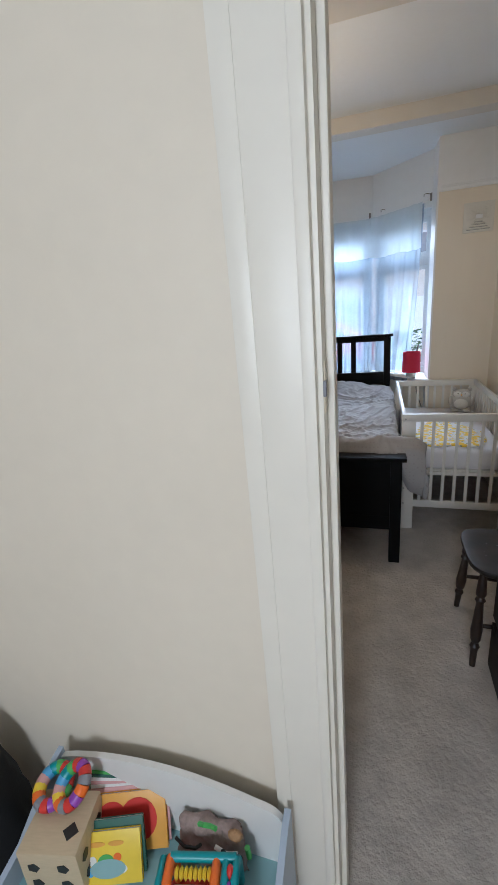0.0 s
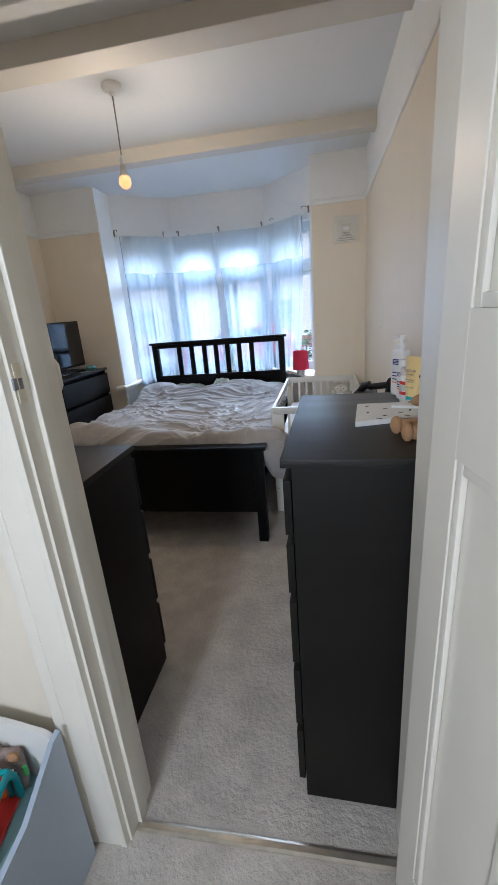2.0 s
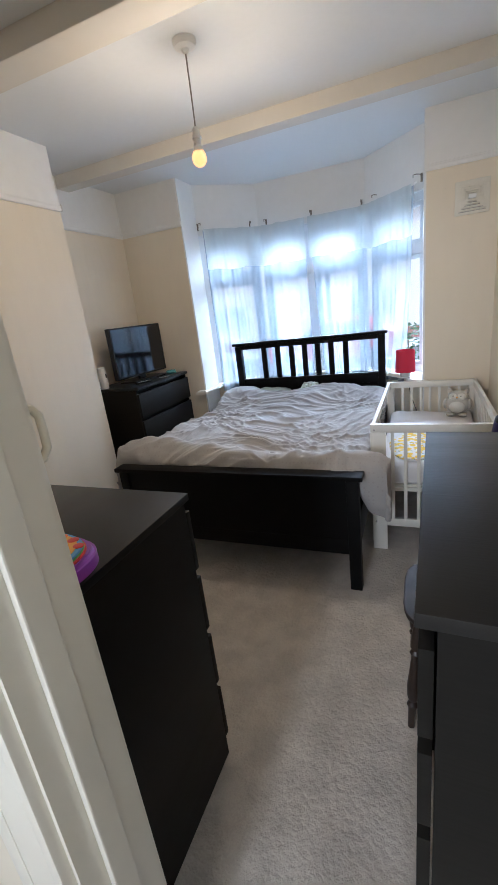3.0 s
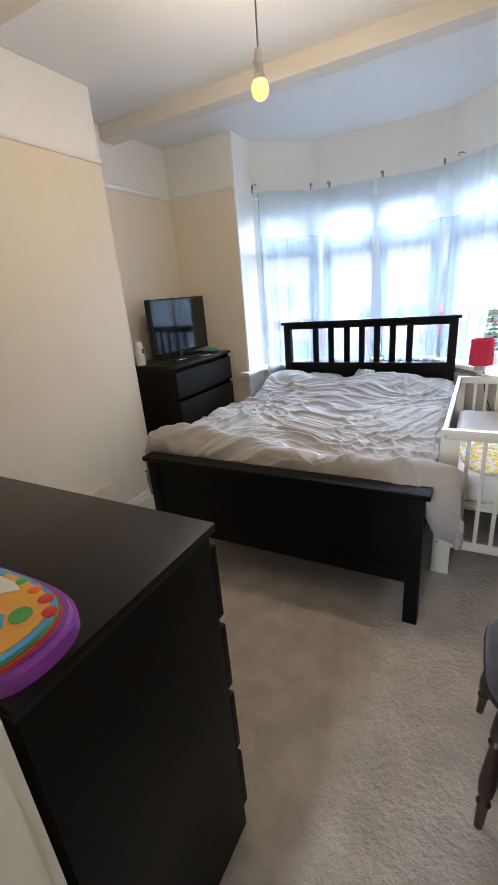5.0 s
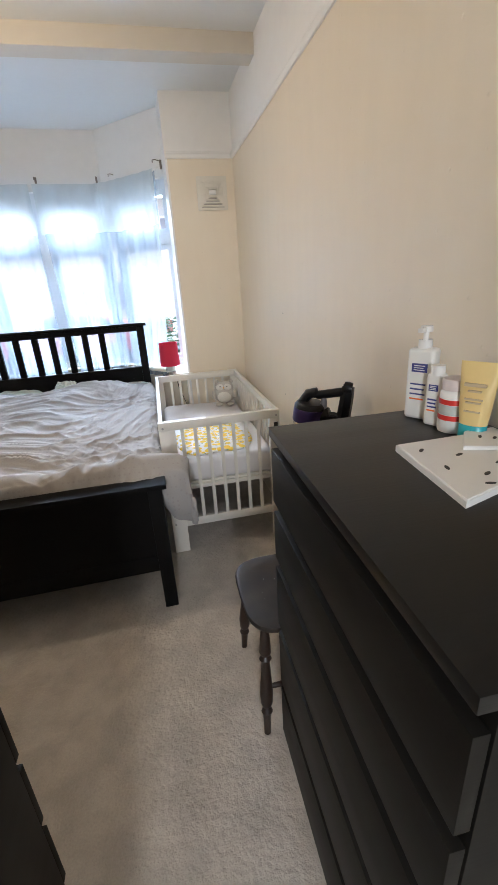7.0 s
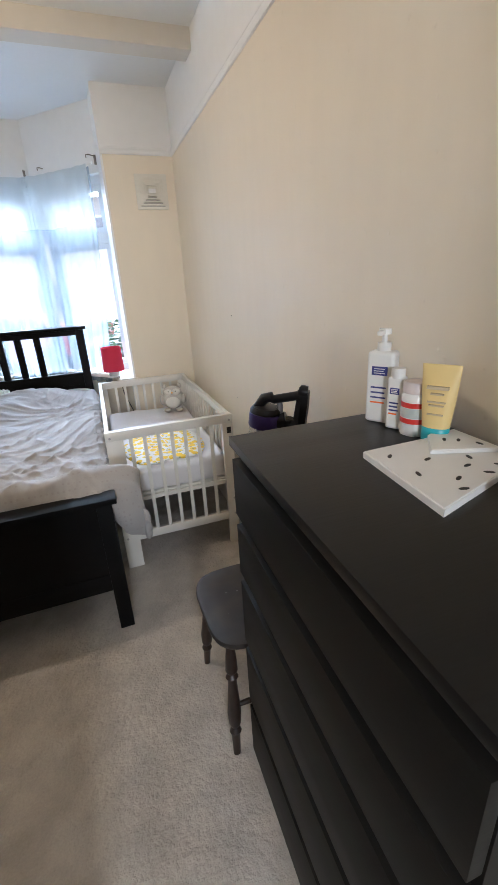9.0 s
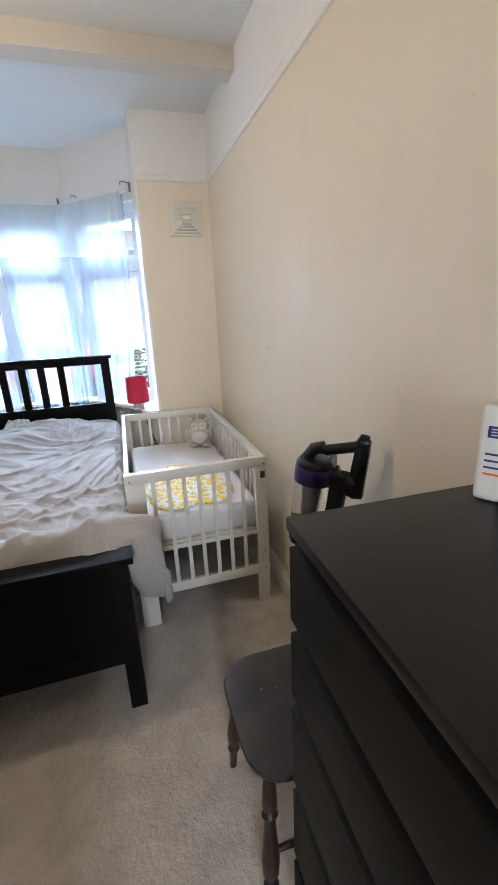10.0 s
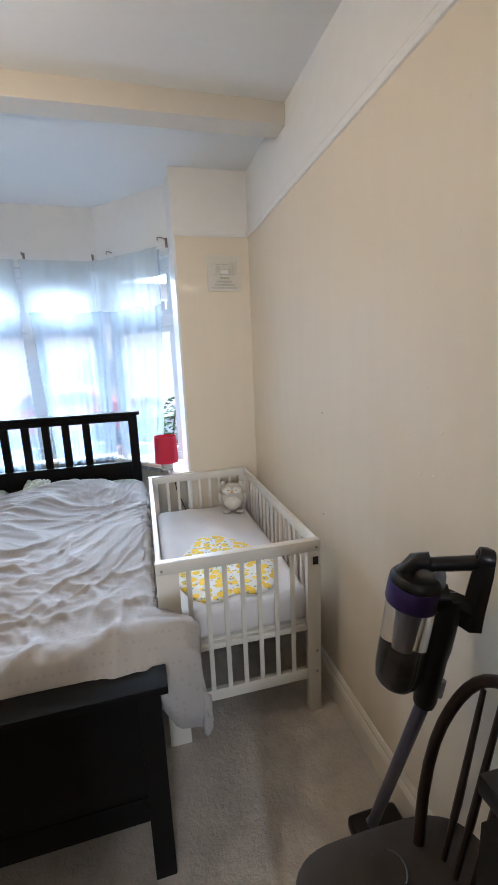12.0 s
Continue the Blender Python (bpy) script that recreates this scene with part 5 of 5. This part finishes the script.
for x in (X0 - 0.014, X1):
    bm = bmesh.new()
    prof = [(YB, 0.0), (YB, 0.49), (YB - 0.03, 0.485), (YB - 0.16, 0.40), (YB - 0.40, 0.345), (YB - 0.42, 0.33), (YB - 0.42, 0.0)]
    a = [bm.verts.new((x, y, z)) for y, z in prof]
    b = [bm.verts.new((x + 0.014, y, z)) for y, z in prof]
    fs = [bm.faces.new(a), bm.faces.new(b[::-1])] + [bm.faces.new((a[i], a[(i + 1) % len(a)], b[(i + 1) % len(a)], b[i])) for i in range(len(a))]
    bmesh.ops.recalc_face_normals(bm, faces=fs)
    part("side_panel", bm, BLUEGREY, tb, "blue-grey side panel")
part("tray", box(X0, YB - 0.40, 0.315, X1, YB - 0.014, 0.33), PALETEAL, tb, "pale teal tray")
part("front_panel", box(X0, YB - 0.42, 0.03, X1, YB - 0.405, 0.345, 0.002), WHITEPLASTIC, tb)

TRAY = 0.33
cube = thing("shape_sorter", -0.580, -0.205, TRAY, 12, "pale wooden shape sorter cube with dark cut-out holes", "toy", "toys on the bench")
part("block", box(-0.066, -0.062, 0, 0.066, 0.062, 0.128, 0.004), BIRCH, cube)
for x, z in ((-0.035, 0.085), (0.03, 0.085), (-0.035, 0.035), (0.03, 0.035)):
    part("hole", turned([(0.014, 0), (0.014, 0.001)], m=pose(x, -0.0622, z, 90), seg=5), BLACKINK, cube, smooth=False)
    part("hole", turned([(0.013, 0), (0.013, 0.001)], m=pose(0.0662, x, z, 90, 0, 90), seg=6), BLACKINK, cube, smooth=False)
part("hole", turned([(0.018, 0), (0.018, 0.001)], m=pose(0.035, -0.02, 0.1282), seg=4), BLACKINK, cube, smooth=False)
ring_toy = thing("patchwork_ring_toy", -0.60, -0.175, TRAY + 0.128, -8, "two looped rings of bright patchwork cloth piled on the shape sorter", "toy", "toys on the bench")
cols = [REDPLASTIC, YELLOW, TEAL, PURPLE, ORANGE, SKYBLUE, REDPLASTIC, GREYPLASTIC, CARDPINK, GREEN]
for k, (ox, oz, lean) in enumerate(((-0.028, 0.020, 12), (0.020, 0.036, 34))):
    place = pose(ox, 0.010 * k, oz, lean, 0, 20 - 35 * k) @ Matrix.Translation((0, 0.012, 0))
    for i in range(14):
        pts = [place @ Vector((0.031 * math.cos(a), 0.038 * math.sin(a), 0)) for a in [2 * math.pi * (i + t / 3) / 14 for t in range(4)]]
        part("patch", tube(pts, 0.0145), cols[(i * 3 + k * 4) % 10], ring_toy)


def book(x, y, turn, lean, w, h, t, color, name_label, extra=(), roll=0.0):
    b = thing("board_book", x, y, TRAY, turn, name_label, "book", "books on the bench")
    tilt = pose(0, 0, 0.002 + abs(math.sin(math.radians(roll))) * w / 2, lean, 0, 0) @ pose(0, 0, 0, 0, roll, 0)
    def leaned(bm):
        bm.transform(tilt)
        return bm
    part("cover", leaned(box(-w / 2, 0, 0, w / 2, 0.0018, h, 0.0008)), color, b)
    part("back_cover", leaned(box(-w / 2, t - 0.0018, 0, w / 2, t, h, 0.0008)), color, b)
    part("pages", leaned(box(-w / 2 + 0.002, 0.0019, 0.002, w / 2 - 0.002, t - 0.0019, h - 0.002)), WHITEPLASTIC, b)
    for cx, cz, rx, rz, m in extra:
        part("picture", leaned(turned([(1, 0), (1, 0.0006)], m=pose(cx, -0.0002 - rx * 0.004, cz, 90) @ Matrix.Diagonal((rx, rz, 1, 1)), seg=18)), m, b, smooth=False)
    return b


book(-0.466, -0.230, 14, -30, 0.158, 0.100, 0.010, YELLOW, "small yellow board book with a cartoon picture on the bench", ((0.004, 0.030, 0.040, 0.018, PALETEAL), (0.000, 0.044, 0.018, 0.013, GREEN), (0.0, 0.048, 0.007, 0.006, WHITEPLASTIC), (-0.012, 0.030, 0.016, 0.010, BIRCH), (0.026, 0.050, 0.009, 0.008, ORANGE), (-0.030, 0.046, 0.009, 0.009, WHITEPLASTIC), (-0.036, 0.026, 0.010, 0.009, SKYBLUE), (0.036, 0.028, 0.011, 0.008, WHITEPLASTIC), (-0.02, 0.076, 0.020, 0.005, AMBER), (0.024, 0.076, 0.018, 0.005, AMBER)), roll=-5)
book(-0.463, -0.212, 14, -28, 0.154, 0.108, 0.009, DARKGREEN, "thin dark green board book behind the yellow one", roll=-6)
ob = book(-0.456, -0.168, 14, -30, 0.195, 0.118, 0.010, AMBER, "orange board book with a red shape, fanned half open", ((0.032, 0.062, 0.044, 0.044, REDPLASTIC), (0.026, 0.050, 0.020, 0.024, AMBER), (-0.030, 0.080, 0.030, 0.022, REDPLASTIC), (-0.062, 0.085, 0.010, 0.010, CARDPINK), (-0.045, 0.066, 0.020, 0.010, GREEN)), roll=-5)
for i in range(6):
    bm = box(-0.190, 0.0, -0.115, 0.0, 0.0016, 0.0, 0.0006)
    bm.transform(pose(0, 0, 0.012, -30 + 0.8 * i, 0, 0) @ pose(0.094, 0.0105 + 0.0030 * i, 0.132, 0, -4.0 + 2.2 * i, 0))
    part("fanned_page", bm, (CARDPINK, WHITEPLASTIC, CARDPINK, WHITEPLASTIC, DARKGREEN, GREEN)[i], ob)

knit = thing("knitted_toy", -0.258, -0.122, TRAY, 4, "brown-grey knitted cloth toy slumped against the bench back", "soft toy", "toys on the bench")
bm = bmesh.new()
n = 22
front, rear = [], []
for i in range(n + 1):
    a, b = [], []
    for j in range(n + 1):
        u, v = i / n * 2 - 1, j / n
        edge = max(0.0, (1 - u ** 6) * (1 - (2 * v - 1) ** 6)) ** 0.5
        th = 0.017 * edge * (1 + 0.8 * noise.noise(Vector((u * 3, v * 4, 2))))
        x = 0.083 * u * (1 - 0.15 * v) + 0.008 * noise.noise(Vector((v * 4, u, 7)))
        z = 0.004 + (0.106 + 0.016 * noise.noise(Vector((u * 3, 0, 1)))) * v
        a.append(bm.verts.new((x, -th + 0.020 * v - 0.012, z)))
        b.append(bm.verts.new((x, th + 0.020 * v - 0.010, z)))
    front.append(a)
    rear.append(b)
for i in range(n):
    for j in range(n):
        bm.faces.new((front[i][j], front[i + 1][j], front[i + 1][j + 1], front[i][j + 1]))
        bm.faces.new((rear[i][j], rear[i][j + 1], rear[i + 1][j + 1], rear[i + 1][j]))
bmesh.ops.remove_doubles(bm, verts=bm.verts, dist=0.0025)
part("body", bm, BROWNKNIT, knit, smooth="all")
part("trim", tube([(-0.070, -0.030, 0.098), (-0.050, -0.034, 0.082), (-0.025, -0.034, 0.084), (-0.012, -0.032, 0.096)], 0.0035), BLACKINK, knit)
part("trim", tube([(-0.020, -0.036, 0.072), (0.010, -0.038, 0.078), (0.040, -0.038, 0.066)], 0.0045), WHITEPLASTIC, knit)
part("trim", tube([(0.020, -0.032, 0.100), (0.045, -0.034, 0.088), (0.068, -0.032, 0.092)], 0.0045), WHITEPLASTIC, knit)
part("ear", blob(0.060, -0.012, 0.112, 0.016, 0.009, 0.014, rough=0.2), BEARFUR, knit, smooth="all")
part("eye", blob(0.038, -0.034, 0.094, 0.006, 0.004, 0.006, seg=10), BLACKINK, knit, smooth="all")
part("eye", blob(0.072, -0.030, 0.078, 0.006, 0.004, 0.006, seg=10), BLACKINK, knit, smooth="all")
part("ribbon", tube([(-0.020, -0.010, 0.122), (-0.006, -0.016, 0.132), (0.006, -0.010, 0.122), (0.020, -0.016, 0.128)], 0.005), GREEN, knit)
part("ribbon", tube([(0.084, -0.014, 0.085), (0.088, -0.016, 0.060)], 0.006), GREEN, knit)

act = thing("activity_toy", -0.246, -0.250, TRAY, 13, "orange and teal plastic roller activity toy with yellow coils", "toy", "toys on the bench")
for x, r, m in ((-0.086, 0.009, TEAL), (-0.066, 0.012, ORANGE), (0.050, 0.012, ORANGE), (0.074, 0.011, TEAL), (0.098, 0.011, TEAL)):
    part("side_frame", tube([(x, -0.098, 0.010), (x, -0.098, 0.060), (x, -0.075, 0.088), (x, 0.030, 0.112), (x, 0.070, 0.110), (x, 0.088, 0.080), (x, 0.090, 0.010)], r), m, act)
part("base", box(-0.086, -0.095, 0.003, 0.100, 0.088, 0.018, 0.006), REDPLASTIC, act)
part("axle", tube([(-0.066, 0.074, 0.112), (0.098, 0.074, 0.112)], 0.010), TEAL, act)
part("crossbar", tube([(-0.066, -0.062, 0.088), (0.050, -0.062, 0.088)], 0.008), ORANGE, act)
for i in range(8):
    part("coil", turned([(0.008, 0), (0.0125, 0.0045), (0.008, 0.009)], m=pose(-0.050 + i * 0.0115, 0.048, 0.108, 0, 90), seg=14), YELLOW, act)
part("roller", turned([(0.010, 0), (0.012, 0.01), (0.012, 0.080), (0.010, 0.09)], m=pose(-0.054, 0.024, 0.094, 0, 90), seg=14), CARDPINK, act)
bm = bmesh.new()
tube([(-0.030, -0.050, 0.070), (-0.012, 0.002, 0.082), (0.036, 0.002, 0.082), (0.030, -0.050, 0.070), (-0.030, -0.050, 0.070)], 0.0045, bm)
part("picture_frame", bm, YELLOW, act)
for i, (m, z, y) in enumerate(((PURPLE, 0.062, -0.060), (REDPLASTIC, 0.050, 0.015), (PURPLE, 0.056, 0.010), (REDPLASTIC, 0.060, -0.030), (YELLOW, 0.066, 0.0), (REDPLASTIC, 0.045, -0.03), (YELLOW, 0.058, -0.070), (PURPLE, 0.048, -0.05), (GREEN, 0.04, 0.03))):
    part("roller", turned([(0.012, 0), (0.015, 0.012), (0.012, 0.026)], m=pose(-0.050 + (i % 3) * 0.032, y, z, 0, 90), seg=14), m, act)
for i, m in enumerate((REDPLASTIC, REDPLASTIC, YELLOW, PURPLE, REDPLASTIC)):
    part("side_bead", blob(0.086, -0.055 + i * 0.026, 0.098 + 0.004 * i, 0.010, 0.013, 0.012, seg=10), m, act)

act.scale = (0.82, 0.92, 1.0)

# Plain near-black rounded body on the floor west of the toy bench.
bag = thing("dark_shape", -0.80, -0.20, 0, 0, "near-black rounded shape on the hall floor beside the toy bench", "bag")
bm = blob(-0.10, 0.0, 0.28, 0.14, 0.13, 0.30, rough=0.15, seg=28)
part("body", bm, MATTBLACK, bag, smooth="all")


# ---- outside ----
OG = -0.45
finish("ground", box(-60, 4.31, OG - 0.5, 60, 90, OG), PAVING, kind="structure")
finish("road", box(-60, 9.5, OG - 0.2, 60, 15.5, OG + 0.004), TARMAC, kind="structure")
for y in (9.4, 15.5):
    finish("kerb", box(-60, y, OG, 60, y + 0.12, OG + 0.12, 0.01), PAVING, kind="structure")


def hedge(x0, x1, y0, y1, h, n, seed, name, label):
    t = thing(name, (x0 + x1) / 2, (y0 + y1) / 2, OG, 0, label, "hedge")
    rng = random.Random(seed)
    w, d = (x1 - x0) / 2, (y1 - y0) / 2
    me_v, me_f = [], []
    for i in range(n):
        p = Vector((rng.uniform(-w, w), rng.uniform(-d, d), rng.uniform(0.15, h) + 0.12 * noise.noise(Vector((rng.random() * 9, i, 0)))))
        e = Matrix.Rotation(rng.uniform(0, 6.3), 3, "Z") @ Matrix.Rotation(rng.uniform(-1, 1), 3, "X")
        s, k = rng.uniform(0.03, 0.06), len(me_v)
        me_v += [p + e @ Vector(q) * s for q in ((-1, 0, 0), (0, -0.45, 0.1), (1, 0, 0), (0, 0.45, 0.1))]
        me_f.append((k, k + 1, k + 2, k + 3))
    me = bpy.data.meshes.new("leaves")
    me.from_pydata(me_v, [], me_f)
    me.materials.append(LEAF)
    ob = new("leaves", me)
    ob.parent = t
    bm = bmesh.new()
    for i in range(12):
        x = -w + 2 * w * (i + 0.5) / 12
        tube([(x, 0, 0), (x + rng.uniform(-0.1, 0.1), rng.uniform(-0.1, 0.1), h * 0.5), (x + rng.uniform(-0.2, 0.2), rng.uniform(-0.2, 0.2), h * 0.9)], [0.03, 0.02, 0.008], bm, seg=6)
    part("stems", bm, TWIG, t)


hedge(0.15, 3.4, 6.0, 6.7, 1.5, 6500, 3, "hedge", "leafy green privet hedge in the front garden")
finish("garden_wall", box(-4.5, 7.6, OG, 0.1, 7.8, OG + 0.65, 0.01), BRICK, kind="structure")

car = thing("car", -1.9, 12.4, OG, 0, "small red parked hatchback at the kerb", "car")
prof = [(-1.9, 0.35), (-1.9, 0.75), (-1.6, 0.92), (-1.0, 1.0), (-0.4, 1.42), (0.9, 1.45), (1.5, 1.05), (1.85, 0.95), (1.9, 0.35)]
bm = bmesh.new()
a = [bm.verts.new((x, -0.82, z)) for x, z in prof]
b = [bm.verts.new((x, 0.82, z)) for x, z in prof]
fs = [bm.faces.new(a), bm.faces.new(b[::-1])] + [bm.faces.new((a[i], a[(i + 1) % 9], b[(i + 1) % 9], b[i])) for i in range(9)]
bmesh.ops.recalc_face_normals(bm, faces=fs)
bmesh.ops.bevel(bm, geom=list(bm.edges), offset=0.06, segments=3, affect="EDGES")
part("body", bm, CARRED, car)
for pts in ([(-0.85, 1.02), (-0.35, 1.36), (0.15, 1.37), (0.15, 1.02)], [(0.22, 1.02), (0.22, 1.37), (0.85, 1.37), (1.2, 1.08)]):
    bm = bmesh.new()
    a = [bm.verts.new((x, -0.826, z)) for x, z in pts]
    b = [bm.verts.new((x, -0.80, z)) for x, z in pts]
    fs = [bm.faces.new(a), bm.faces.new(b[::-1])] + [bm.faces.new((a[i], a[(i + 1) % 4], b[(i + 1) % 4], b[i])) for i in range(4)]
    bmesh.ops.recalc_face_normals(bm, faces=fs)
    part("side_window", bm, SCREEN, car)
for x in (-1.2, 1.2):
    for y in (-0.84, 0.66):
        part("wheel", turned([(0.2, 0), (0.31, 0.02), (0.32, 0.1), (0.31, 0.17), (0.2, 0.18)], m=pose(x, y + 0.18, 0.32, 90)), TYRE, car)


def house(x, y):
    h = thing("house", x, y, OG, 0, "two-storey pale rendered terraced house across the road with brown tiled roof", "house", "houses across the road")
    part("wall", box(-3.4, 0, 0, 3.4, 7, 5.6), RENDERED, h, smooth=False)
    part("lower_wall", box(-3.38, -0.03, 0, 3.38, 0.0, 0.5), BRICK, h, smooth=False)
    bm = bmesh.new()
    a = [bm.verts.new(p) for p in ((-3.6, -0.4, 5.5), (-3.6, 3.5, 8.2), (-3.6, 7.4, 5.5))]
    b = [bm.verts.new(p) for p in ((3.6, -0.4, 5.5), (3.6, 3.5, 8.2), (3.6, 7.4, 5.5))]
    fs = [bm.faces.new(a), bm.faces.new(b[::-1])] + [bm.faces.new((a[i], a[(i + 1) % 3], b[(i + 1) % 3], b[i])) for i in range(3)]
    bmesh.ops.recalc_face_normals(bm, faces=fs)
    part("roof", bm, ROOFTILE, h, smooth=False)
    for wx, wz, ww, wh in ((-1.6, 1.0, 1.0, 1.3), (-1.6, 3.6, 1.0, 1.2), (1.7, 3.6, 0.6, 1.1)):
        win = tagged(new("window"))
        win.parent, win.location = h, (wx, 0, wz)
        part("frame", box(-ww, -0.09, 0, ww, -0.032, wh), UPVC, win, smooth=False)
        for s in (-1, 1):
            part("pane", box(min(0.05 * s, s * (ww - 0.08)), -0.10, 0.08, max(0.05 * s, s * (ww - 0.08)), -0.092, wh - 0.08), GREYPLASTIC, win, smooth=False)
    part("door", box(1.2, -0.08, 0, 2.1, -0.032, 2.1), UPVC, h, smooth=False)
    return h


first = house(-14, 20)
for i in range(1, 5):
    copy_thing(first, pose(-14 + i * 7.0, 20, OG))
